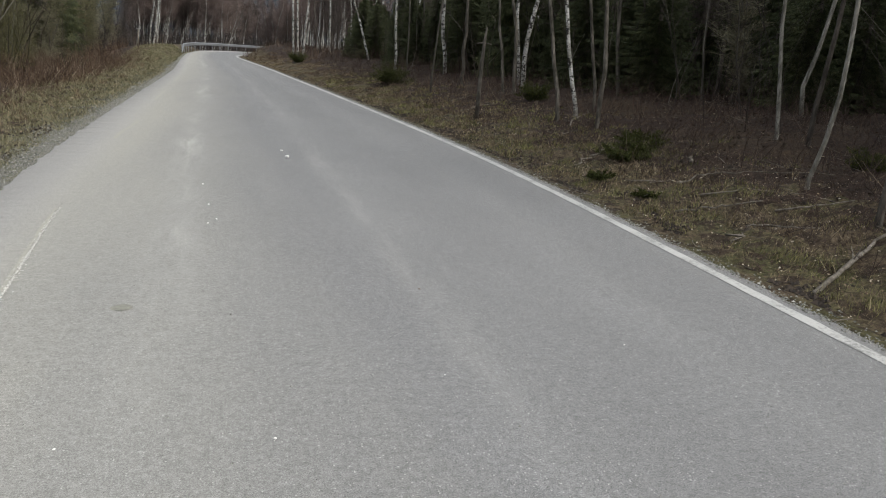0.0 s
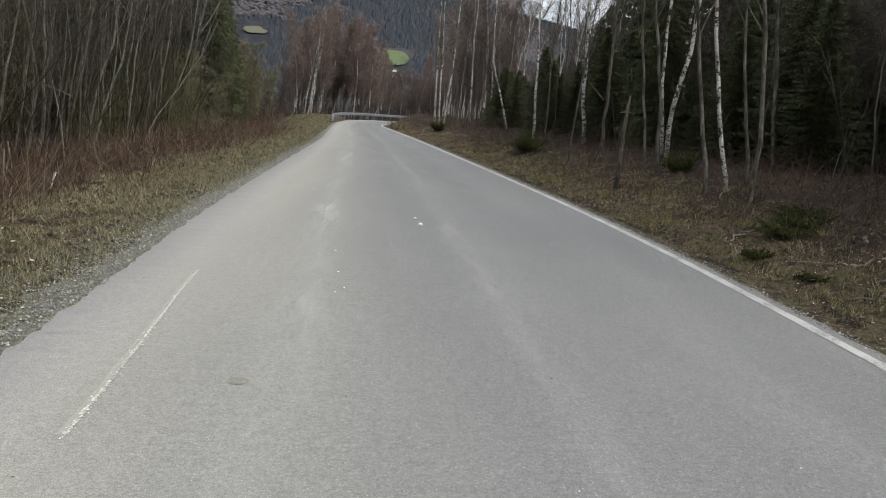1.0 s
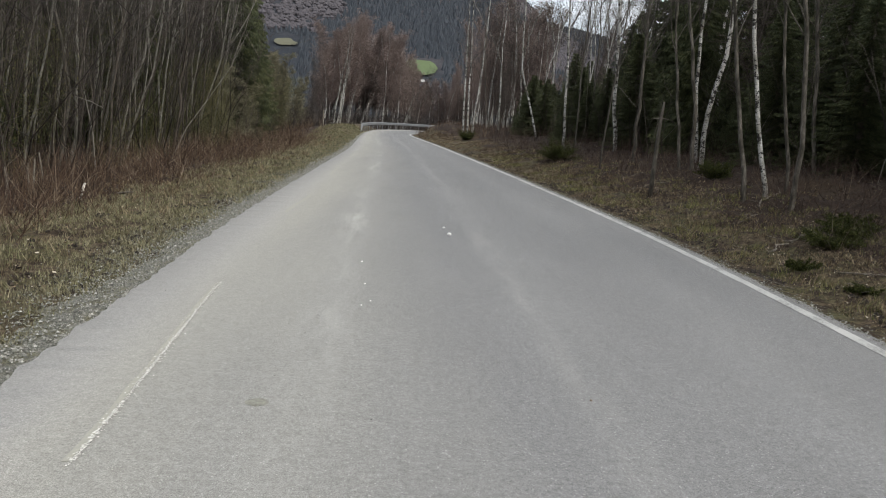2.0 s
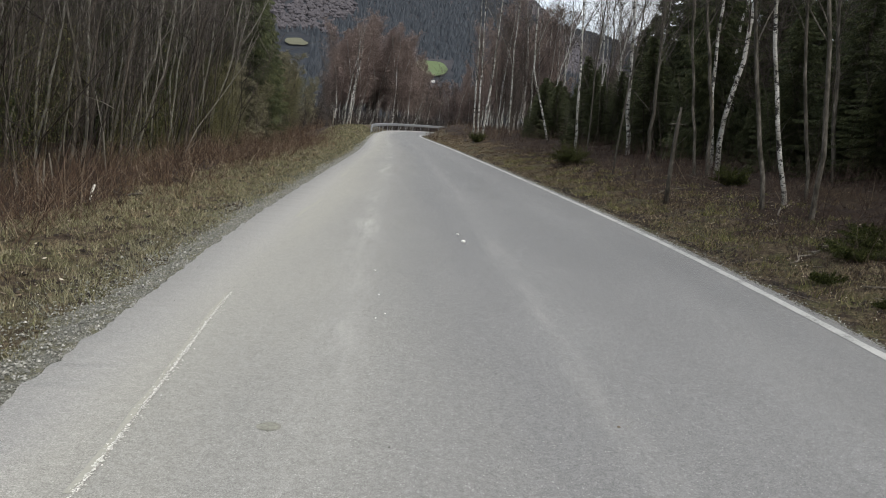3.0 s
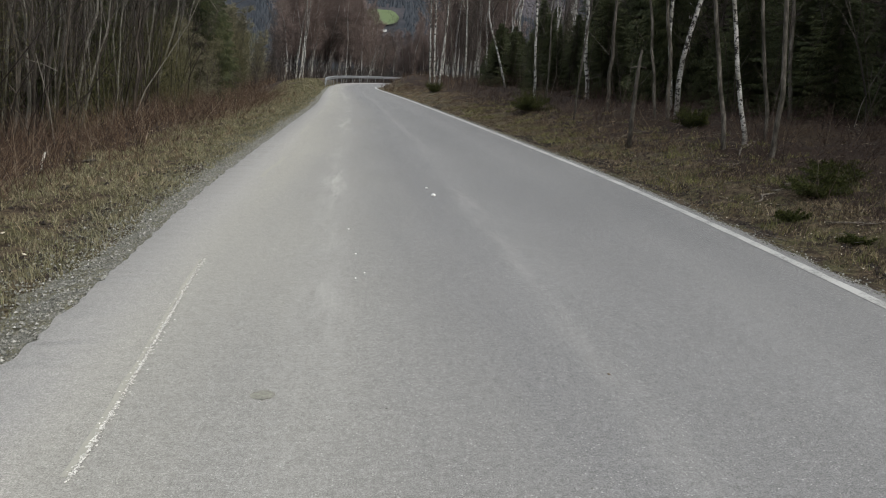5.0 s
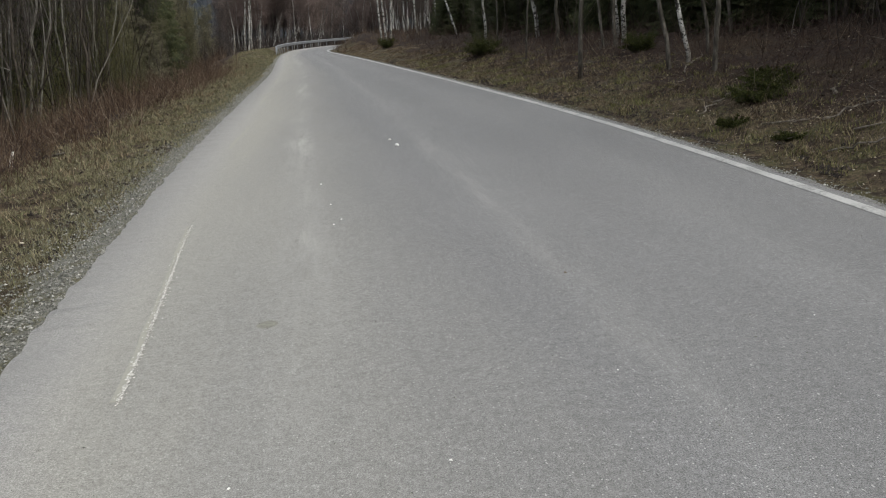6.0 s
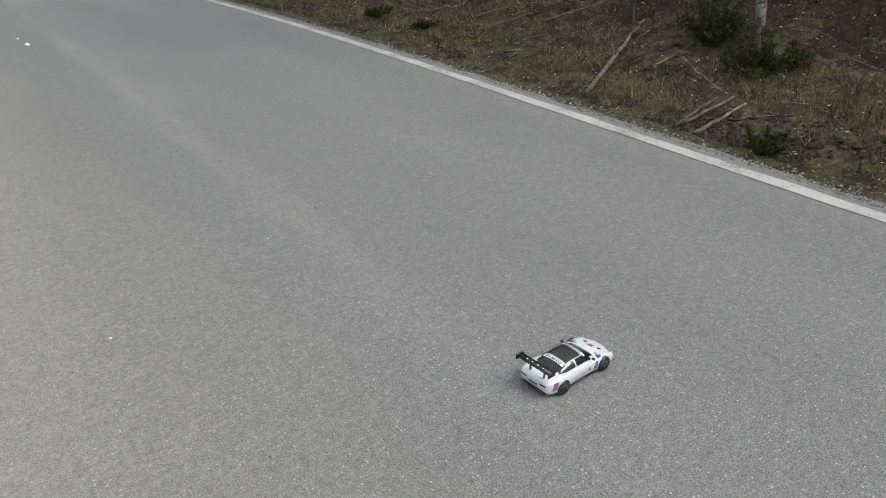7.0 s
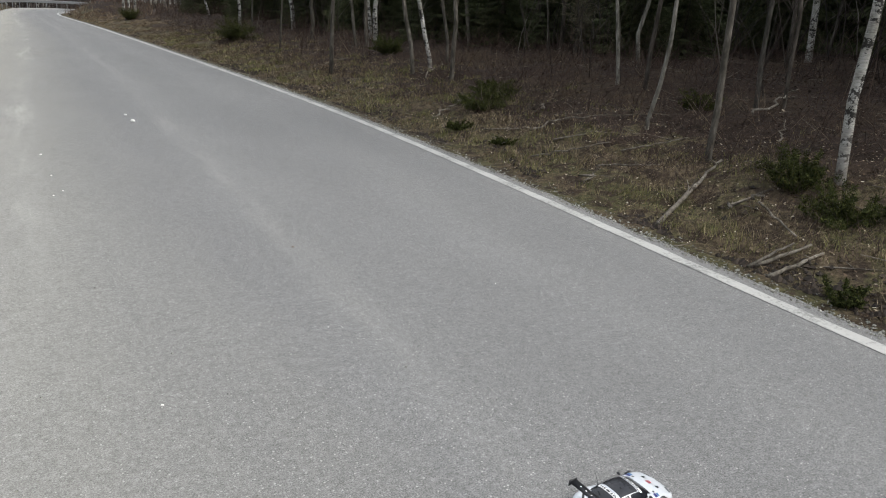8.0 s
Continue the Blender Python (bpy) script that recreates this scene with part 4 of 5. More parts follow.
def stones(name, seed, n, place, size, label, material=None, category="gravel"):
    """Small angular stones, each an irregular eight-sided lump."""
    r = random.Random(seed)
    out = []
    for _ in range(n):
        x, y, z = place(r)
        s = r.uniform(*size) * (0.6 + 0.8 * r.random() ** 3)
        ax = [s * r.uniform(0.7, 1.3) for _ in range(6)]
        t = r.uniform(0, 1.57)
        c, q = math.cos(t), math.sin(t)
        px, nx = (x + c * ax[0], y + q * ax[0], z), (x - c * ax[1], y - q * ax[1], z)
        py, ny = (x - q * ax[2], y + c * ax[2], z), (x + q * ax[3], y - c * ax[3], z)
        up, dn = (x, y, z + ax[4] * 0.75), (x, y, z - ax[5] * 0.5)
        for a, b in ((px, py), (py, nx), (nx, ny), (ny, px)):
            out += [a, b, up, b, a, dn]
    return cloud(name, out, material or M_STONE, label, category)


def left_gravel(r):
    y = along(r, -1, 43, 1.9)
    x = x_left(y) + 0.02 - abs(r.gauss(0, 0.42))
    e = x_left(y) - x
    return x, y, min(-0.008, terrain(x, y) + max(0.008, 0.034 - 0.05 * (e / 0.72) ** 2))


def right_gravel(r):
    y = along(r, -2, 38, 1.7)
    d = 0.13 + abs(r.gauss(0, 0.15))
    x = x_right(y) + d
    return x, y, 0.003 if d < 0.22 else terrain(x, y) + 0.006


stones("verge_gravel", 21, 34000, left_gravel, (0.005, 0.016), "grey angular gravel along the low road edge")
stones("shoulder_gravel", 22, 11000, right_gravel, (0.004, 0.015), "fine grey grit between the edge line and the bank")


def bank_clods(r):
    while True:
        y = along(r, -2, 36, 1.5)
        d = 0.26 + abs(r.gauss(0, 0.22)) + (r.random() * 3 if r.random() < 0.3 else 0)
        x = x_right(y) + 0.2 + d
        if noise.noise((x * 1.3, y * 0.9, 2.2)) > 0.05:
            return x, y, terrain(x, y) + 0.005


M_CLOD = islands("dark_soil", [(0.0, (0.012, 0.009, 0.007)), (0.7, (0.03, 0.022, 0.016)), (1.0, (0.06, 0.045, 0.032))])


# dark clods stand in for the shaded holes between the grass tufts
def verge_clods(r):
    while True:
        y = along(r, -1, 38, 1.5)
        x = x_left(y) - 0.45 - 3.0 * r.random()
        if noise.noise((x * 1.6, y * 1.1, 6.2)) > 0.04:
            return x, y, terrain(x, y) + 0.005


stones("verge_clods", 25, 6000, verge_clods, (0.012, 0.038), "dark soil clods put in for the shaded holes between the verge grass", M_CLOD, "soil")
stones("soil_clods", 24, 5200, bank_clods, (0.012, 0.042), "dark crumbling soil clods along the foot of the bank", M_CLOD, "soil")


def road_grit(r):
    y = 1.2 + 12 * r.random() ** 1.5
    x = x_left(y) + (x_right(y) - x_left(y)) * r.random() ** 1.2
    return x, y, 0.002


stones("road_grit", 23, 1800, road_grit, (0.002, 0.006), "loose pale grit scattered on the asphalt")


def thicket(name, seed, n, side, dmin, dmax, y0, y1, height, radius, material, label, lean=0.0, forks=2, power=1.4, mess=0.22):
    r = random.Random(seed)
    g = Geo()
    for _ in range(n):
        y = y0 + (y1 - y0) * r.random() ** power
        d = dmin + (dmax - dmin) * r.random()
        x = d if side == 0 else x_right(y) + d if side > 0 else x_left(y) - d
        if side < 0 and d < 2.1 + 2.3 * sm(36, 48, y) and r.random() < 0.9:
            continue
        if noise.noise((x * 0.5, y * 0.5, seed)) + 0.5 * noise.noise((x * 1.7, y * 1.7, seed)) < -0.15 - 0.2 * r.random():
            continue
        z = terrain(x, y) - 0.03
        h = r.uniform(*height)
        rr = r.uniform(*radius) * (1 + 0.012 * y)
        p = wander(r, (x, y, z), (r.gauss(lean, mess), r.gauss(0, mess), 1), h, 4, 0.14)
        g.tube(p, [rr, rr * 0.85, rr * 0.65, rr * 0.45, rr * 0.2], 3, False)
        for _ in range(forks):
            k = r.randint(1, 3)
            q = wander(r, p[k], (r.gauss(0, 0.7), r.gauss(0, 0.7), 0.9), h * r.uniform(0.25, 0.5), 2, 0.15)
            g.tube(q, [rr * 0.55, rr * 0.4, rr * 0.15], 3, False)
    return thing(name, g, material, label, "brush", kind="stuff")


thicket("red_brush", 41, 9000, -1, 1.7, 6.8, 4, 62, (0.3, 1.25), (0.0025, 0.006), M_BRUSH, "dense reddish-brown leafless brush along the low verge", 0.05, 3, 1.4, 0.55)
thicket("tall_saplings", 42, 1050, -1, 5.0, 17, 5, 39, (2.2, 6.5), (0.007, 0.019), M_SAPLING, "dense bare grey saplings of the low thicket", 0.06, 3, 1.4, 0.13)
thicket("grove_brush", 45, 2600, 0, -20, 30, 93, 112, (0.8, 3.2), (0.018, 0.035), M_TWIG, "bare brown brushwood under the grove beyond the bend", 0.05, 3, 1.0)
thicket("low_saplings", 46, 900, -1, 4.5, 14, 37, 66, (0.8, 2.6), (0.006, 0.016), M_SAPLING, "low bare saplings before the willows", 0.05, 3)
thicket("bank_saplings", 43, 1100, 1, 4.4, 16, -8, 62, (1.2, 5.0), (0.005, 0.013), M_SAPLING, "thin bare saplings between the forest trunks", -0.03, 3, 1.4, 0.12)
thicket("bank_brush", 44, 6500, 1, 2.6, 13, -8, 50, (0.25, 1.1), (0.0025, 0.006), M_FLOORBRUSH, "low brown brushwood under the forest trees", 0.0, 2, 1.4, 0.45)


thicket("heather", 49, 3800, 1, 0.42, 3.0, -3, 42, (0.05, 0.2), (0.0022, 0.0045), M_FLOORBRUSH, "low dark heather tufts on the bank", 0.0, 4, 1.5, 0.9)
thicket("bend_brush", 48, 1500, 1, 0.5, 7, 48, 82, (0.15, 0.7), (0.004, 0.009), M_BRUSH, "low brown brushwood on the bank at the bend", 0.0, 2, 1.0, 0.5)
thicket("floor_brush", 47, 11000, 1, 1.2, 7.5, -6, 36, (0.12, 0.5), (0.0022, 0.005), M_FLOORBRUSH, "dark red-brown dwarf brush over the forest floor", 0.0, 2, 1.4, 0.8)


def leafy(name, seed, n, side, dmin, dmax, y0, y1, zlo, zhi, size, material, label, category):
    """Loose sprays of young leaves hanging in the thicket."""
    r = random.Random(seed)
    out = []
    while len(out) < n * 3:
        y = y0 + (y1 - y0) * r.random()
        d = dmin + (dmax - dmin) * r.random()
        x = x_right(y) + d if side > 0 else x_left(y) - d
        z = terrain(x, y) + zlo + (zhi - zlo) * r.random() ** 1.3
        if noise.noise((x * 0.45, y * 0.3, z * 0.45)) < 0.12:
            continue
        s = r.uniform(*size)
        u = Vector((r.gauss(0, 1), r.gauss(0, 1), r.gauss(0, 1))).normalized() * s
        w = Vector((r.gauss(0, 1), r.gauss(0, 1), r.gauss(0, 1))).normalized() * s * 0.6
        out += [(x, y, z), (x + u.x, y + u.y, z + u.z), (x + w.x, y + w.y, z + w.z)]
    return cloud(name, out, material, label, category)


leafy("spring_foliage", 51, 150000, -1, 5.0, 9, 15, 60, 0.3, 4.2, (0.014, 0.045), M_BUD, "yellow-green spring leaves unfolding in the low thicket", "foliage")
leafy("willow_foliage", 52, 60000, -1, 4.6, 7.5, 28, 44, 0.4, 3.6, (0.014, 0.04), M_BUD, "yellow-green young leaves on the willow brush", "foliage")


def needle_bush(x, y, size, seed, label, tall=1.0):
    r = random.Random(seed)
    b = empty("juniper_bush", label, "bush")
    stem, nd = Geo(), Geo()
    for _ in range(int(62 * size) + 20):
        a = r.uniform(0, 6.28)
        ln = size * r.uniform(0.5, 1.05)
        p = wander(r, (r.gauss(0, 0.08) * size, r.gauss(0, 0.08) * size, -0.03), (math.cos(a) * 0.8, math.sin(a) * 0.8, r.uniform(0.25, 1.2) * tall), ln, 5, 0.14)
        stem.tube(p, [0.008, 0.007, 0.005, 0.004, 0.003, 0.002], 3, False)
        for _ in range(230):
            t = r.uniform(0.5, 5)
            k = min(4, int(t))
            q = p[k].lerp(p[k + 1], t - k)
            q = q + Vector((r.gauss(0, 0.03), r.gauss(0, 0.03), r.gauss(0, 0.03))) * size
            u = Vector((r.gauss(0, 1), r.gauss(0, 1), r.gauss(0.5, 0.8))).normalized() * r.uniform(0.03, 0.09) * size ** 0.5
            w = u.cross(Vector((r.gauss(0, 1), r.gauss(0, 1), 1))).normalized() * 0.0052
            nd.tri(tuple(q - w), tuple(q + w), tuple(q + u))
    part("woody_base", stem, M_BROWNBARK, b)
    part("foliage", nd, M_SHRUB, b)
    b.location = (x, y, terrain(x, y))
    return b


for i, (x, y, s, tall) in enumerate([(5.78, 3.12, 0.46, 0.7), (6.12, 3.92, 0.46, 1.5), (4.47, 2.2, 0.22, 1.0), (6.0, 9.8, 0.5, 0.35), (6.5, 10.2, 0.5, 0.4), (6.9, 10.9, 0.45, 0.4), (5.6, 26.7, 1.0, 1.0), (3.7, 47, 0.9, 1.0), (7.3, 16.8, 0.6, 1.0), (5.0, 8.7, 0.22, 0.6), (5.1, 7.6, 0.2, 0.6), (7.9, 6.9, 0.4, 1.1)]):
    needle_bush(x, y, s, 300 + i, "low dark green needle bush on the bank", tall)

# ---- fallen wood on the bank ----
def fallen(name, a, b, r0, r1, label, seed, up=0.03, bend=0.05, snags=2, category="branch"):
    r = random.Random(seed)
    A = Vector((a[0], a[1], terrain(*a) + up + r0 * 0.6))
    B = Vector((b[0], b[1], terrain(*b) + up + r1 + (a[2] if len(a) > 2 else 0)))
    g = Geo()
    n = 9
    pts = [A.lerp(B, i / n) + Vector((r.gauss(0, bend), r.gauss(0, bend), r.gauss(0, bend * 0.3))) * (1 if 0 < i < n else 0.2) for i in range(n + 1)]
    pts = [Vector((p.x, p.y, max(p.z, terrain(p.x, p.y) + r0 * 0.5))) for p in pts]
    g.tube(pts, [(r0 + (r1 - r0) * i / n) * r.uniform(0.88, 1.1) for i in range(n + 1)], 8)
    for _ in range(snags):
        k = r.randint(2, n - 1)
        q = wander(r, pts[k], (r.gauss(0, 1), r.gauss(0, 1), 0.7), (B - A).length * 0.16, 2, 0.2)
        g.tube(q, [r1 * 0.5, r1 * 0.35, r1 * 0.1], 4)
    return thing(name, g, M_DEADWOOD, label, category, "fallen wood on the bank")


fallen("fallen_log", (4.66, 4.17), (5.62, 4.66), 0.026, 0.021, "weathered grey log lying up the grassy bank", 1, 0.0, 0.009, 2, "log")
fallen("fallen_log", (5.5, 4.6), (6.28, 4.97), 0.019, 0.013, "thinner weathered log above another on the bank", 2, 0.02, 0.01, 2, "log")
fallen("fallen_branch", (4.42, 2.76), (4.98, 2.74), 0.017, 0.012, "pale dead branch lying near the road edge", 3, 0.0, 0.007, 2)
fallen("fallen_branch", (4.5, 2.95), (5.02, 2.88), 0.016, 0.010, "pale dead branch beside another near the road edge", 4, 0.02, 0.007, 2)
fallen("fallen_branch", (4.35, 2.9), (4.95, 2.98), 0.012, 0.008, "short dead branch among others near the road edge", 5, 0.04, 0.008, 1)
fallen("fallen_branch", (5.3, 3.95), (5.85, 3.92), 0.016, 0.010, "thin dead branch on the dry grass", 6)
fallen("fallen_branch", (5.4, 3.72), (5.06, 3.05), 0.012, 0.008, "thin bare branch slanting down the bank", 7, 0.05, 0.01)
fallen("fallen_branch", (6.4, 8.6), (6.65, 8.95), 0.025, 0.015, "short grey branch sticking out of the bank", 8, 0.10, 0.02)
fallen("fallen_branch", (5.1, 6.9), (5.9, 6.4), 0.012, 0.007, "thin dead branch on the bank", 9)
fallen("fallen_branch", (5.6, 7.7), (6.6, 7.9), 0.014, 0.008, "dead branch half hidden in dry grass", 10)
fallen("fallen_branch", (5.2, 9.9), (5.9, 10.3), 0.015, 0.010, "dead branch half hidden in dry grass", 11)
fallen("fallen_branch", (6.7, 13.3), (7.6, 14.4), 0.018, 0.01, "dead branch on the forest floor", 12)
fallen("fallen_branch", (5.4, 17.0), (6.4, 17.4), 0.018, 0.01, "dead branch on the forest floor", 13)
fallen("fallen_branch", (7.4, 5.6), (9.0, 6.2), 0.016, 0.008, "long dead branch leaning among the trunks", 14, 0.2)
fallen("fallen_branch", (4.75, 5.4), (5.3, 5.8), 0.010, 0.006, "small dead twig on the dry grass", 15)
fallen("fallen_branch", (6.5, 2.2), (7.4, 1.6), 0.014, 0.008, "dead branch on the dry grass", 16)

for i, (a, b) in enumerate([((5.6, 7.2), (6.5, 6.5)), ((6.3, 7.9), (7.2, 7.2)), ((5.9, 6.2), (6.8, 6.0)), ((5.3, 5.9), (5.7, 5.3)), ((7.2, 5.0), (7.9, 5.5)), ((5.2, 8.3), (5.9, 8.0)), ((5.7, 12.2), (6.5, 12.6)), ((5.9, 19.6), (6.8, 19.9))]):
    fallen("fallen_branch", a, b, 0.011, 0.006, "thin grey dead branch lying across the bank", 20 + i, 0.03, 0.02, 3)
rs = random.Random(77)
tw = Geo()
for _ in range(420):
    y = -1 + 26 * rs.random() ** 1.3
    x = x_right(y) + 0.5 + 7 * rs.random()
    z = terrain(x, y) + 0.015
    a = rs.uniform(0, 6.28)
    ln = rs.uniform(0.12, 0.5)
    p = wander(rs, (x, y, z), (math.cos(a), math.sin(a), rs.uniform(0, 0.25)), ln, 3, 0.12)
    tw.tube(p, [0.006, 0.005, 0.004, 0.002], 4, False)
thing("fallen_twigs", tw, M_DEADWOOD, "small dead twigs strewn over the bank", "twigs", kind="stuff")


def dead_snag():
    """A broken trunk with a short cross branch near the top."""
    s = empty("dead_tree", "broken grey dead trunk with a snapped top", "dead tree")
    g = Geo()
    g.tube([(0, 0, -0.2), (0.0, 0, 0.7), (0.01, 0.01, 1.3), (0.02, 0.0, 1.72), (0.05, 0.0, 2.08)], [0.055, 0.048, 0.042, 0.036, 0.02], 9)
    part("trunk", g, M_ALDER, s)
    b = Geo()
    b.tube([(-0.16, 0, 1.70), (0.02, 0, 1.73), (0.2, 0.02, 1.71)], [0.010, 0.018, 0.010], 6)
    part("branch", b, M_DEADWOOD, s)
    s.location = (5.42, 15.71, terrain(5.42, 15.71))


dead_snag()

# ---- the low verge: a white peeled stick, cut stems, a small log, a marker pole ----
M_PEELED = plain("peeled_wood", (0.66, 0.64, 0.58), 0.7, 0, 0.15, 12)
g = Geo()
g.tube([(0, 0, -0.1), (0.05, 0, 0.14), (0.11, 0.02, 0.32)], [0.022, 0.027, 0.022], 8)
o = thing("peeled_stick", g, M_PEELED, "pale peeled stick standing up out of the brush", "stick")
o.location = (-5.96, 13.55, terrain(-5.96, 13.55))
for i, (x, y, h) in enumerate([(-6.5, 13.0, 0.8), (-6.75, 13.3, 0.75), (-6.9, 11.9, 0.6), (-7.4, 13.8, 0.7), (-7.1, 14.5, 0.9)]):
    g = Geo()
    g.tube([(0, 0, -0.1), (0.02, 0.01, h * 0.5), (0.05 - 0.02 * i, 0, h)], [0.018, 0.016, 0.013], 7)
    o = thing("cut_stem", g, M_DEADWOOD, "cut grey stem still standing in the brush", "stump", "cut stems in the brush")
    o.location = (x, y, terrain(x, y))
g = Geo()
g.tube([(0, 0, 0), (0.1, 0.05, 0.02), (0.26, 0.14, 0.03)], [0.022, 0.025, 0.02], 8)
o = thing("short_log", g, M_DEADWOOD, "short pale cut log lying at the brush edge", "log")
o.location = (-5.53, 14.2, terrain(-5.53, 14.2) + 0.06)
g = Geo()
g.tube([(0, 0, -0.2), (0, 0, 1.25)], [0.04, 0.035], 8)
o = thing("marker_pole", g, M_DEADWOOD, "thin grey wooden pole at the roadside", "pole")
o.location = (-6.7, 55.5, terrain(-6.7, 55.5))

# ---- small things on the asphalt ----
def pebble(x, y, s, mat, label, seed, name="pebble", flat=0.5):
    r = random.Random(seed)
    bm = bmesh.new()
    bmesh.ops.create_icosphere(bm, subdivisions=2, radius=1)
    for v in bm.verts:
        k = 1 + 0.25 * noise.noise(v.co * 1.3 + Vector((seed, 0, 0)))
        v.co = Vector((v.co.x * s * k, v.co.y * s * 0.75 * k, v.co.z * s * flat * k))
    me = bpy.data.meshes.new(name)
    bm.to_mesh(me)
    bm.free()
    me.materials.append(mat)
    o = tagged(new(name, me), label, "stone", "pale pebbles on the road")
    o.location, o.rotation_euler = (x, y, s * flat * 0.75), (0, 0, r.uniform(0, 6))
    return o


M_PALE = plain("pale_stone", (0.74, 0.73, 0.70), 0.7, 0, 0.1, 60)
for i, (x, y, s) in enumerate([(0.69, 10.17, 0.04), (0.64, 10.8, 0.022), (-0.27, 6.14, 0.011), (-0.2, 6.3, 0.010), (-0.29, 6.92, 0.011), (-0.39, 7.95, 0.012), (0.14, 2.37, 0.008), (-0.72, 2.4, 0.007), (1.05, 2.9, 0.005), (2.3, 3.2, 0.005)]):
    pebble(x, y, s, M_PALE, "small whitish pebble lying on the asphalt", 400 + i)
M_LEAF = plain("dead_leaf", (0.13, 0.10, 0.07), 0.9)
pebble(1.25, 4.29, 0.013, M_LEAF, "dark curled dead leaf on the asphalt", 430, "dead_leaf", 0.3)["group"] = ""


def stain(x, y, a, b, turn, mat, label):
    g = Geo()
    n = 28
    g.v.append((0, 0, 0))
    for i in range(n):
        t = 2 * math.pi * i / n
        k = 1 + 0.14 * noise.noise((math.cos(t) * 1.7, math.sin(t) * 1.7, x))
        g.v.append((a * k * math.cos(t), b * k * math.sin(t), 0))
    g.f = [(0, 1 + i, 1 + (i + 1) % n) for i in range(n)]
    o = thing("stain", g, mat, label, "stain")
    o.matrix_basis = pose(x, y, 0.003, 0, 0, turn)


M_STAIN = plain("old_oil_stain", (0.205, 0.202, 0.168), 0.9, 0, 0.3, 40)
stain(-0.69, 4.0, 0.064, 0.05, 10, M_STAIN, "dark oval stain on the asphalt")

# ---- the radio-controlled car ----
M_SHELL = plain("white_shell", (0.74, 0.77, 0.81), 0.25, 0.25, 0.06, 25)
M_BLACK = plain("black_plastic", (0.018, 0.018, 0.02), 0.4, 0, 0.3, 40)
M_CARGLASS = plain("smoked_window", (0.016, 0.018, 0.022), 0.12, 0, 0.3, 20)
M_ROOF = plain("carbon_roof", (0.025, 0.026, 0.03), 0.22, 0, 0.3, 60)
M_TYRE = plain("tyre_rubber", (0.025, 0.025, 0.026), 0.85, 0, 0.2, 60)
M_RIM = plain("dark_rim", (0.06, 0.06, 0.065), 0.4, 0.5, 0.2, 60)
M_BLUE = plain("blue_decal", (0.07, 0.16, 0.32), 0.35)
M_PURPLE = plain("dark_blue_decal", (0.035, 0.035, 0.16), 0.35)
M_RED = plain("red_decal", (0.30, 0.06, 0.075), 0.35)
M_GREYDECAL = plain("grey_blue_decal", (0.42, 0.47, 0.53), 0.35)
M_WHITEDECAL = plain("white_decal", (0.82, 0.82, 0.82), 0.35)
M_LAMP = plain("headlight_lens", (0.20, 0.21, 0.22), 0.15, 0.2, 0.3, 120)
M_TAIL = plain("tail_light_lens", (0.22, 0.02, 0.025), 0.2)

SECT = [(-0.214, 0.070, 0.036, 0.066, 0.070), (-0.206, 0.082, 0.024, 0.072, 0.077), (-0.185, 0.091, 0.018, 0.078, 0.083), (-0.155, 0.096, 0.017, 0.081, 0.085), (-0.128, 0.099, 0.017, 0.082, 0.085),
        (-0.095, 0.096, 0.015, 0.079, 0.083), (-0.06, 0.090, 0.013, 0.076, 0.081), (0.0, 0.088, 0.013, 0.073, 0.079), (0.055, 0.090, 0.013, 0.071, 0.078), (0.095, 0.095, 0.014, 0.070, 0.077),
        (0.128, 0.099, 0.015, 0.068, 0.075), (0.16, 0.097, 0.014, 0.062, 0.070), (0.19, 0.091, 0.013, 0.054, 0.062), (0.212, 0.079, 0.013, 0.045, 0.052), (0.226, 0.060, 0.016, 0.036, 0.042)]
PROFILE = [(0.90, 0, 0), (0.975, 0.12, 0), (1.0, 0.4, 0), (0.995, 0.7, 0), (0.965, 0.9, 0), (0.90, 1, 0.10), (0.75, 1, 0.45), (0.5, 1, 0.80), (0.25, 1, 0.95), (0.0, 1, 1.0)]


def section(x):
    xs = [s[0] for s in SECT]
    return [float(np.interp(x, xs, [s[k] for s in SECT])) for k in range(1, 5)]


def shell_z(x, y):
    hw, zb, belt, top = section(x)
    f = abs(y) / hw
    tops = [p for p in PROFILE if p[1] == 1][::-1]
    return belt + (top - belt) * float(np.interp(f, [p[0] for p in tops], [p[2] for p in tops]))


def shell_y(x, z):
    hw, zb, belt, top = section(x)
    return hw * float(np.interp((z - zb) / (belt - zb), [p[1] for p in PROFILE[:6]], [p[0] for p in PROFILE[:6]]))


def top_decal(pts, n=5):
    """A decal that lies on the curved upper shell, over four plan corners."""
    g = Geo()
    a, b, c, d = [Vector(p) for p in pts]
    for j in range(n + 1):
        for i in range(n + 1):
            p = a.lerp(b, i / n).lerp(d.lerp(c, i / n), j / n)
            g.v.append((p.x, p.y, shell_z(p.x, p.y) + 0.0012))
    for j in range(n):
        for i in range(n):
            k = j * (n + 1) + i
            g.f.append((k, k + 1, k + n + 2, k + n + 1))
    return g


def side_decal(pts, sgn, n=4):
    """A decal on the flank, over four corners in length and height."""
    g = Geo()
    a, b, c, d = [Vector(p) for p in pts]
    for j in range(n + 1):
        for i in range(n + 1):
            p = a.lerp(b, i / n).lerp(d.lerp(c, i / n), j / n)
            g.v.append((p.x, sgn * (shell_y(p.x, p.y) + 0.0012), p.y))
    for j in range(n):
        for i in range(n):
            k = j * (n + 1) + i
            f = (k, k + 1, k + n + 2, k + n + 1)
            g.f.append(f if sgn < 0 else f[::-1])
    return g


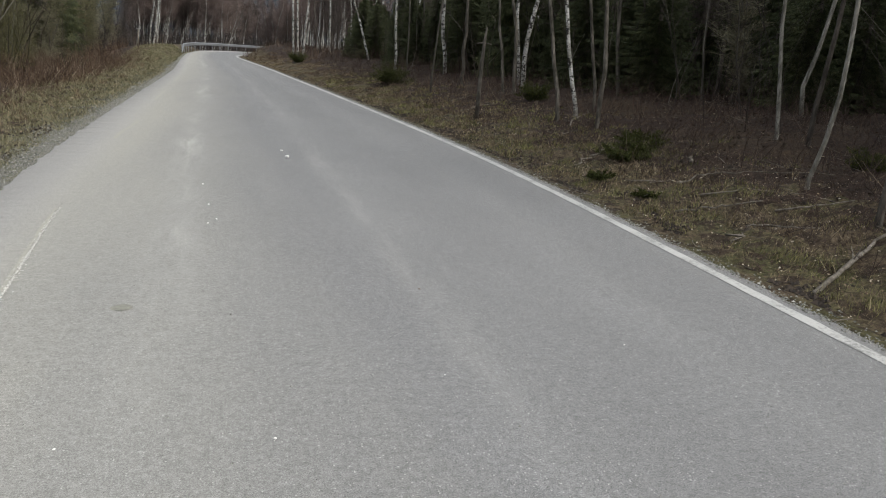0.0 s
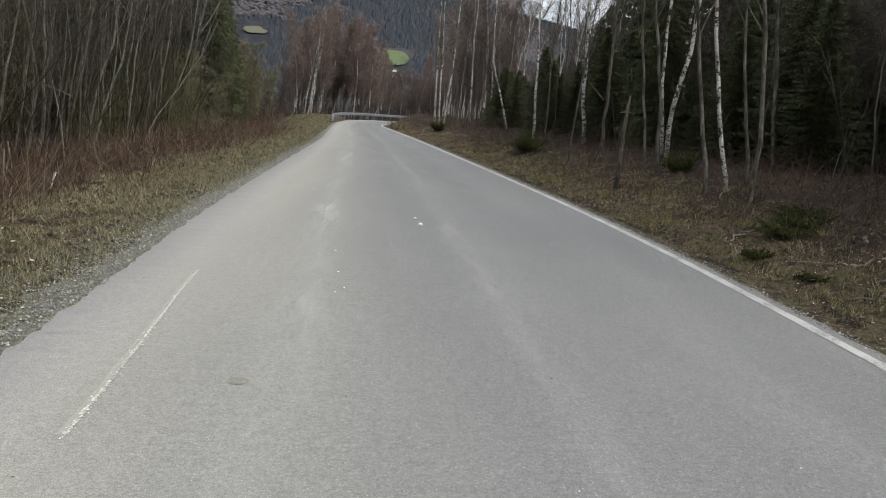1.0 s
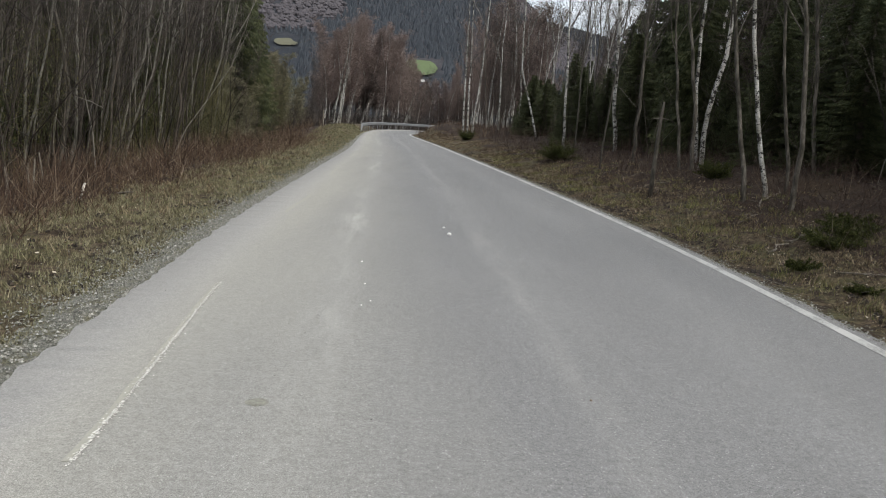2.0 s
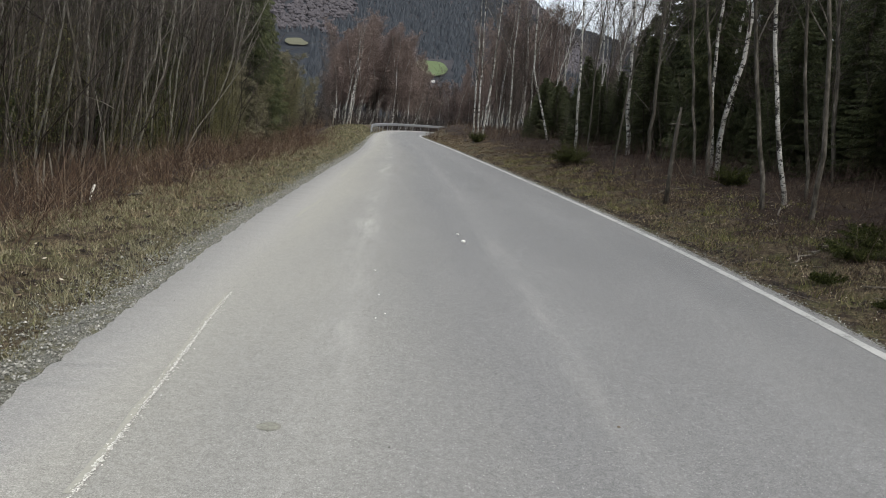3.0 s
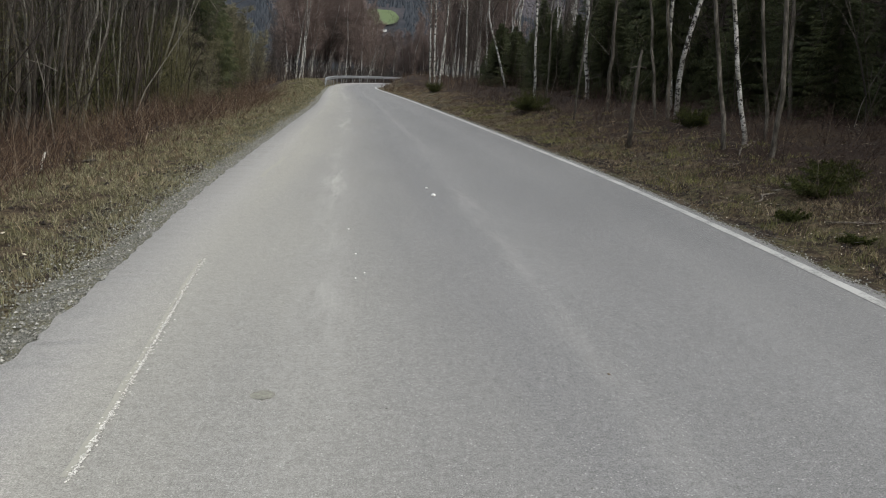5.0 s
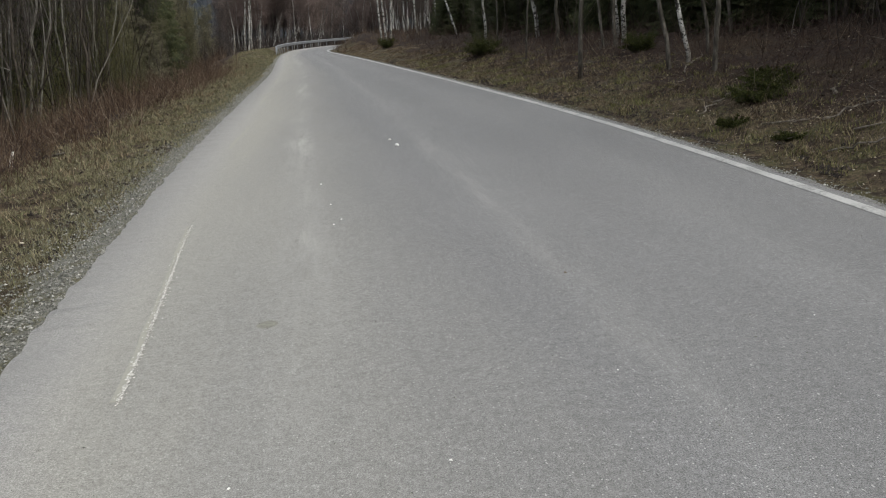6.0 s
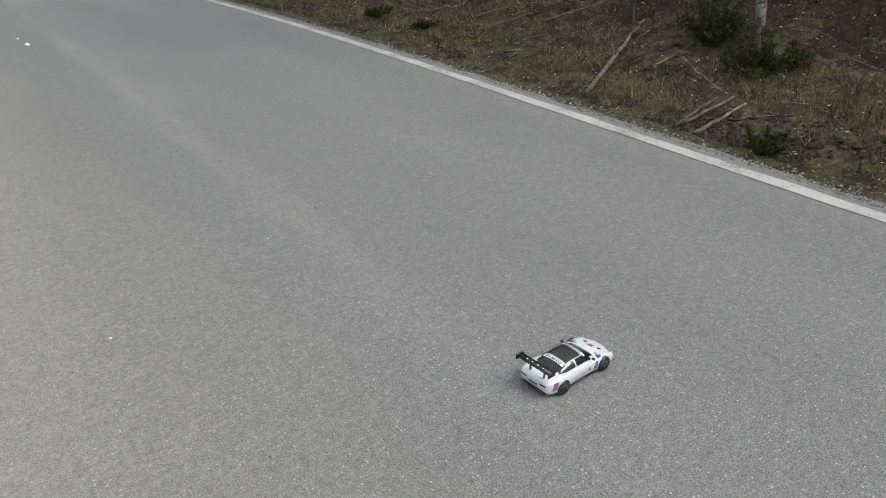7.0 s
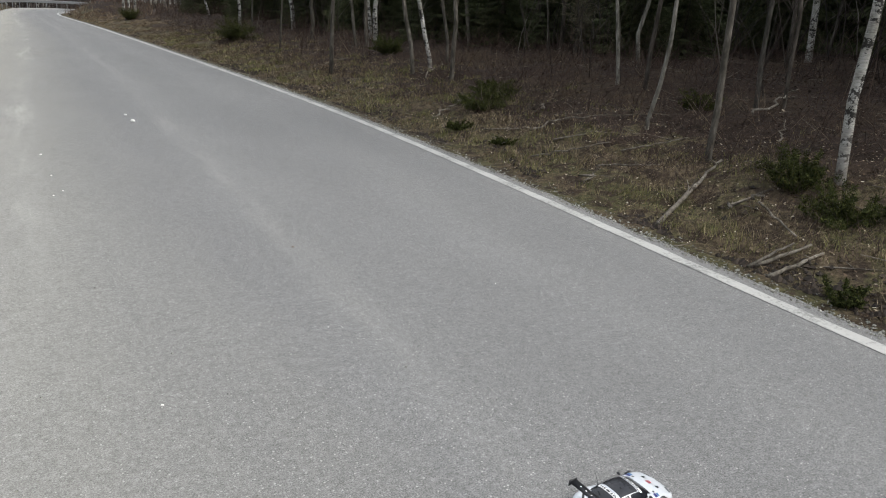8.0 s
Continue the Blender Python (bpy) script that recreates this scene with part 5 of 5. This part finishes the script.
def rounded_box(sx, sy, sz, at, bevel=0.002, turn=None):
    bm = bmesh.new()
    bmesh.ops.create_cube(bm, size=1)
    for v in bm.verts:
        v.co = Vector((v.co.x * sx, v.co.y * sy, v.co.z * sz))
    bmesh.ops.bevel(bm, geom=bm.edges[:], offset=bevel, segments=2, affect='EDGES')
    if turn:
        bmesh.ops.transform(bm, matrix=Matrix.Rotation(turn[0], 4, turn[1]), verts=bm.verts)
    bmesh.ops.translate(bm, vec=Vector(at), verts=bm.verts)
    return bm


def cabin_point(x, v, off):
    """A point of the cabin's skin: x along the car, v from one sill over the roof to the other."""
    top = float(np.interp(x, [-0.172, -0.15, -0.12, -0.09, -0.06, -0.02, 0.012, 0.035, 0.06, 0.085, 0.100], [0.079, 0.088, 0.1005, 0.110, 0.1165, 0.1185, 0.1165, 0.1095, 0.098, 0.084, 0.0745]))
    wide = float(np.interp(x, [-0.172, -0.12, -0.03, 0.06, 0.100], [0.062, 0.074, 0.078, 0.077, 0.072]))
    a = math.pi * v
    c, q = math.cos(a), math.sin(a)
    y = math.copysign(abs(c) ** 0.62, c) * (wide - 0.012 * abs(q))
    return (x, y * (1 + off / wide), 0.070 + (top - 0.070) * abs(q) ** 0.72 + off * abs(q))


def cabin_patch(xs, vs, off, nx=10, nv=12):
    g = Geo()
    for i in range(nx + 1):
        for k in range(nv + 1):
            g.v.append(cabin_point(xs[0] + (xs[1] - xs[0]) * i / nx, vs[0] + (vs[1] - vs[0]) * k / nv, off))
    for i in range(nx):
        for k in range(nv):
            a = i * (nv + 1) + k
            g.f.append((a, a + 1, a + nv + 2, a + nv + 1))
    return g


def build_car():
    car = empty("toy_car", "white radio-controlled racing coupe with black roof and rear wing", "toy car")
    # shell
    xs = [SECT[0][0] + (SECT[-1][0] - SECT[0][0]) * i / 46 for i in range(47)]
    g = Geo()
    ring = len(PROFILE) * 2 - 1
    for x in xs:
        hw, zb, belt, top = section(x)
        row = [(x, -f * hw, zb + r * (belt - zb) + c * (top - belt)) for f, r, c in PROFILE]
        row += [(x, f * hw, zb + r * (belt - zb) + c * (top - belt)) for f, r, c in PROFILE[-2::-1]]
        g.v += row
    for i in range(len(xs) - 1):
        for k in range(ring - 1):
            a = i * ring + k
            g.f.append((a, a + ring, a + ring + 1, a + 1))
        a = i * ring
        g.f.append((a + ring - 1, a + ring * 2 - 1, a + ring, a))
    g.f.append(tuple(range(ring)))
    g.f.append(tuple((len(xs) - 1) * ring + k for k in reversed(range(ring))))
    body = part("body", g, M_SHELL, car)
    # rounded cabin with an arched roofline
    part("cabin_frame", cabin_patch((-0.172, 0.100), (0.0, 1.0), 0.0, 30, 28), M_SHELL, car, "white pillars and window frames")
    ws = part("windscreen", cabin_patch((0.022, 0.086), (0.17, 0.83), 0.0012), M_CARGLASS, car, "smoked dark windscreen")
    part("banner", cabin_patch((0.024, 0.036), (0.22, 0.78), 0.0022), M_WHITEDECAL, ws, "white sunstrip with dark bars")
    rw = part("rear_window", cabin_patch((-0.156, -0.086), (0.22, 0.78), 0.0012), M_CARGLASS, car, "smoked dark rear window")
    part("banner", cabin_patch((-0.101, -0.088), (0.26, 0.74), 0.0022), M_WHITEDECAL, rw, "white strip with dark bars")
    for n in range(7):
        v = 0.34 + n * 0.047
        part("bar", cabin_patch((0.027, 0.033), (v, v + 0.03), 0.003, 2, 2), M_BLACK, ws, "dark printed bar")
        part("bar", cabin_patch((-0.098, -0.091), (v, v + 0.03), 0.003, 2, 2), M_BLACK, rw, "dark printed bar")
    for v0, v1 in ((0.05, 0.25), (0.75, 0.95)):
        part("side_window", cabin_patch((-0.030, 0.060), (v0, v1), 0.0012), M_CARGLASS, car, "smoked dark side window")
        part("side_window", cabin_patch((-0.128, -0.037), (v0, v1), 0.0012), M_CARGLASS, car, "smoked dark side window")
    part("roof", cabin_patch((-0.078, 0.014), (0.27, 0.73), 0.0014), M_ROOF, car, "glossy black roof panel")
    # wheels
    for ax in (0.128, -0.128):
        for sg in (1, -1):
            w = new("wheel")
            w.parent = car
            # black drum proud of the flank, put in for the dark arch opening
            well = Geo()
            well.tube([(ax, sg * 0.060, 0.033), (ax, sg * 0.1000, 0.033)], [0.0355, 0.0355], 28)
            ob = part("wheel_well", well, M_BLACK, w, "black disc standing in for the shaded wheel arch opening")
            ty = Geo()
            ty.tube([(ax, sg * y, 0.0315) for y in (0.070, 0.072, 0.077, 0.096, 0.1005, 0.1015)], [0.018, 0.029, 0.0315, 0.0315, 0.029, 0.020], 28)
            part("tyre", ty, M_TYRE, w)
            ri = Geo()
            ri.tube([(ax, sg * 0.098, 0.0315), (ax, sg * 0.1025, 0.0315)], [0.020, 0.0185], 24)
            for k in range(5):
                a = 2 * math.pi * k / 5
                ri.tube([(ax, sg * 0.103, 0.0315), (ax + 0.018 * math.cos(a), sg * 0.103, 0.0315 + 0.018 * math.sin(a))], [0.0028, 0.0022], 6)
            part("rim", ri, M_RIM, w, "dark five-spoke rim")
    # rear wing
    wing = new("rear_wing")
    wing.parent = car
    tagged(wing, "black rear wing with printed bars")
    bm = rounded_box(0.034, 0.180, 0.004, (0, 0, 0), 0.0018, (radians(-9), 'Y'))
    bmesh.ops.translate(bm, vec=Vector((-0.205, 0, 0.136)), verts=bm.verts)
    part("blade", bm, M_BLACK, wing)
    for sg in (1, -1):
        part("endplate", rounded_box(0.044, 0.003, 0.026, (-0.205, sg * 0.0915, 0.132), 0.001), M_BLACK, wing)
        part("strut", rounded_box(0.012, 0.0035, 0.058, (-0.190, sg * 0.040, 0.107), 0.001), M_BLACK, wing)
    for i in range(4):
        part("bar", rounded_box(0.005, 0.007, 0.0008, (-0.205, -0.045 + i * 0.03, 0.1388), 0.0002, None), M_WHITEDECAL, wing, "white printed bar", False)
    # bumpers and trim
    part("splitter", rounded_box(0.045, 0.150, 0.006, (0.196, 0, 0.011), 0.002), M_BLACK, car, "black front splitter")
    part("front_intake", rounded_box(0.012, 0.110, 0.016, (0.2215, 0, 0.022), 0.003), M_BLACK, car, "black lower air intake")
    part("diffuser", rounded_box(0.026, 0.120, 0.012, (-0.200, 0, 0.024), 0.003), M_BLACK, car, "black rear diffuser")
    for sg in (1, -1):
        part("grille", rounded_box(0.006, 0.016, 0.010, (0.2245, sg * 0.011, 0.0385), 0.002), M_BLACK, car, "black kidney grille")
        part("headlight", top_decal([(0.196, sg * 0.040), (0.186, sg * 0.078), (0.205, sg * 0.074), (0.214, sg * 0.040)]), M_LAMP, car, "dark glass headlight")
        part("hood_vent", top_decal([(0.150, sg * 0.030), (0.150, sg * 0.046), (0.166, sg * 0.043), (0.166, sg * 0.033)]), M_BLACK, car, "small black hood vent")
        part("hood_pin", top_decal([(0.108, sg * 0.052), (0.108, sg * 0.062), (0.116, sg * 0.062), (0.116, sg * 0.052)]), M_BLACK, car, "small black hood clip")
        part("tail_light", rounded_box(0.006, 0.034, 0.011, (-0.2120, sg * 0.054, 0.060), 0.002), M_TAIL, car, "dark red tail light")
        part("side_skirt", rounded_box(0.165, 0.006, 0.008, (0, sg * 0.089, 0.013), 0.002), M_BLACK, car, "black side skirt")
        part("wing_mirror", rounded_box(0.012, 0.018, 0.010, (0.060, sg * 0.090, 0.086), 0.003), M_BLACK, car, "small black door mirror")
        # stripes that run from the hood edge to the flank
        part("stripe", top_decal([(0.100, sg * 0.066), (0.096, sg * 0.086), (0.108, sg * 0.086), (0.112, sg * 0.066)]), M_PURPLE, car, "dark blue stripe")
        part("stripe", top_decal([(0.113, sg * 0.068), (0.109, sg * 0.086), (0.120, sg * 0.086), (0.124, sg * 0.068)]), M_BLUE, car, "blue stripe")
        part("stripe", side_decal([(0.060, 0.028), (0.086, 0.028), (0.090, 0.066), (0.078, 0.066)], sg), M_BLUE, car, "blue stripe")
        part("stripe", side_decal([(-0.192, 0.040), (-0.178, 0.040), (-0.168, 0.074), (-0.182, 0.074)], sg), M_RED, car, "red stripe")
        part("stripe", side_decal([(-0.176, 0.040), (-0.166, 0.040), (-0.158, 0.074), (-0.168, 0.074)], sg), M_BLUE, car, "blue stripe")
        for i in range(6):
            x = -0.068 + i * 0.0165
            part("bar", side_decal([(x, 0.034), (x + 0.011, 0.034), (x + 0.012, 0.050), (x + 0.001, 0.050)], sg), M_GREYDECAL, car, "grey-blue printed bar")
        part("bar", side_decal([(0.034, 0.036), (0.046, 0.036), (0.046, 0.052), (0.034, 0.052)], sg), M_RED, car, "red printed bar")
    part("emblem", top_decal([(0.138, -0.012), (0.138, 0.012), (0.156, 0.010), (0.156, -0.010)]), M_RED, car, "small red printed patch")
    part("rear_plate", rounded_box(0.003, 0.050, 0.011, (-0.2155, 0, 0.050), 0.001), M_BLUE, car, "blue rear plate")
    an = Geo()
    an.tube([(-0.12, 0.03, 0.10), (-0.135, 0.03, 0.155), (-0.155, 0.032, 0.205)], [0.0012, 0.001, 0.0008], 6)
    part("antenna", an, M_BLACK, car, "thin wire antenna")
    car.matrix_basis = pose(1.545, 1.085, 0.0, 0, 0, 5) @ Matrix.Scale(0.88, 4)
    return car


build_car()

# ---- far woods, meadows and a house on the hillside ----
# lifted blue-grey base colours, with aerial haze painted into the far woods
M_HAZYCONIFER = islands("far_conifers", [(0.0, (0.038, 0.044, 0.052)), (1.0, (0.058, 0.065, 0.075))], 1.0, 0.1)
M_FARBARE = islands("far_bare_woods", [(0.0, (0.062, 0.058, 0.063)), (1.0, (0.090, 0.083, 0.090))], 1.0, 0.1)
M_MEADOW = plain("green_meadow", (0.078, 0.108, 0.04), 0.95, 0, 0.15, 0.08)
M_PALEFIELD = plain("pale_field", (0.095, 0.093, 0.058), 0.95, 0, 0.15, 0.08)


def in_field(az, r):
    return (-1.4 < az < 2.2 and 335 < r < 408) or (-11.4 < az < -8.9 and 365 < r < 432)


def far_woods():
    r = random.Random(88)
    con, bare = [], []
    for _ in range(40000):
        az = r.uniform(-17, 21)
        d = 218 + 890 * r.random() ** 0.95
        if in_field(az, d):
            continue
        x, y = d * math.sin(radians(az)), d * math.cos(radians(az))
        z = terrain(x, y)
        n = noise.noise((x * 0.011, y * 0.005, 5.0)) + 0.4 * noise.noise((x * 0.04, y * 0.02, 9.0))
        s = r.uniform(0.55, 1.15) * (0.40 + d / 1700)
        dark = n > -0.12
        h, w = (6.5 * s, 2.6 * s) if dark else (4.6 * s, 3.4 * s)
        out = con if dark else bare
        # a small uneven cone for a conifer, a blunt dome for a bare tree
        n, tiers = 5, ((0.0, 1.0), (1.0, 0.04)) if dark else ((0.0, 0.8), (0.55, 1.0), (1.0, 0.25))
        turn = r.uniform(0, 6.28)
        rings = [[(x + w * k * r.uniform(0.8, 1.2) * math.cos(turn + 6.283 * a / n), y + w * k * r.uniform(0.8, 1.2) * math.sin(turn + 6.283 * a / n), z - 0.5 + h * f) for a in range(n)] for f, k in tiers]
        for lo, hi in zip(rings, rings[1:]):
            for a in range(n):
                b = (a + 1) % n
                out += [lo[a], lo[b], hi[a], lo[b], hi[b], hi[a]]
    cloud("far_conifers", con, M_HAZYCONIFER, "dark conifer forest on the far hillside", "forest")
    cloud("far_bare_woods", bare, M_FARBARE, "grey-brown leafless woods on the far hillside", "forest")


far_woods()


def meadow(az, half_az, r0, half_r, mat, label, seed):
    """A field of uneven outline that lies on the slope."""
    g = Geo()
    n, rings = 36, 6
    g.v.append((0, 0, 0))
    for j in range(1, rings + 1):
        for i in range(n):
            t = 2 * math.pi * i / n
            k = (1 + 0.35 * noise.noise((math.cos(t) * 1.4, math.sin(t) * 1.4, seed))) * j / rings
            d, a = r0 + half_r * k * math.sin(t), az + half_az * k * math.cos(t)
            x, y = d * math.sin(radians(a)), d * math.cos(radians(a))
            g.v.append((x, y, terrain(x, y) + 1.0))
    x, y = r0 * math.sin(radians(az)), r0 * math.cos(radians(az))
    g.v[0] = (x, y, terrain(x, y) + 1.0)
    g.f = [(0, 1 + i, 1 + (i + 1) % n) for i in range(n)]
    for j in range(rings - 1):
        for i in range(n):
            a, b = 1 + j * n + i, 1 + j * n + (i + 1) % n
            g.f.append((a, a + n, b + n, b))
    thing("meadow", g, mat, label, "field", kind="structure")


meadow(0.35, 1.5, 384, 17, M_MEADOW, "bright green meadow on the far slope", 1.0)
meadow(-10.1, 0.8, 412, 8, M_PALEFIELD, "pale yellowish field on the far slope", 4.0)


def far_house():
    h = empty("farmhouse", "small white farmhouse below the green meadow", "house")
    az, d = radians(0.55), 356
    bm = rounded_box(9, 6, 3.2, (0, 0, 1.4), 0.05)
    part("wall", bm, M_PALE, h, "", False)
    g = Geo()
    g.v = [(-4.9, -3.4, 2.9), (4.9, -3.4, 2.9), (4.9, 3.4, 2.9), (-4.9, 3.4, 2.9), (-4.9, 0, 5.2), (4.9, 0, 5.2)]
    g.f = [(0, 1, 5, 4), (2, 3, 4, 5), (0, 4, 3), (1, 2, 5), (3, 2, 1, 0)]
    part("roof", g, M_BLACK, h, "dark roof", False)
    x, y = d * math.sin(az), d * math.cos(az)
    h.matrix_basis = pose(x, y, terrain(x, y) + 0.1, 0, 0, 15) @ Matrix.Scale(0.32, 4)


far_house()
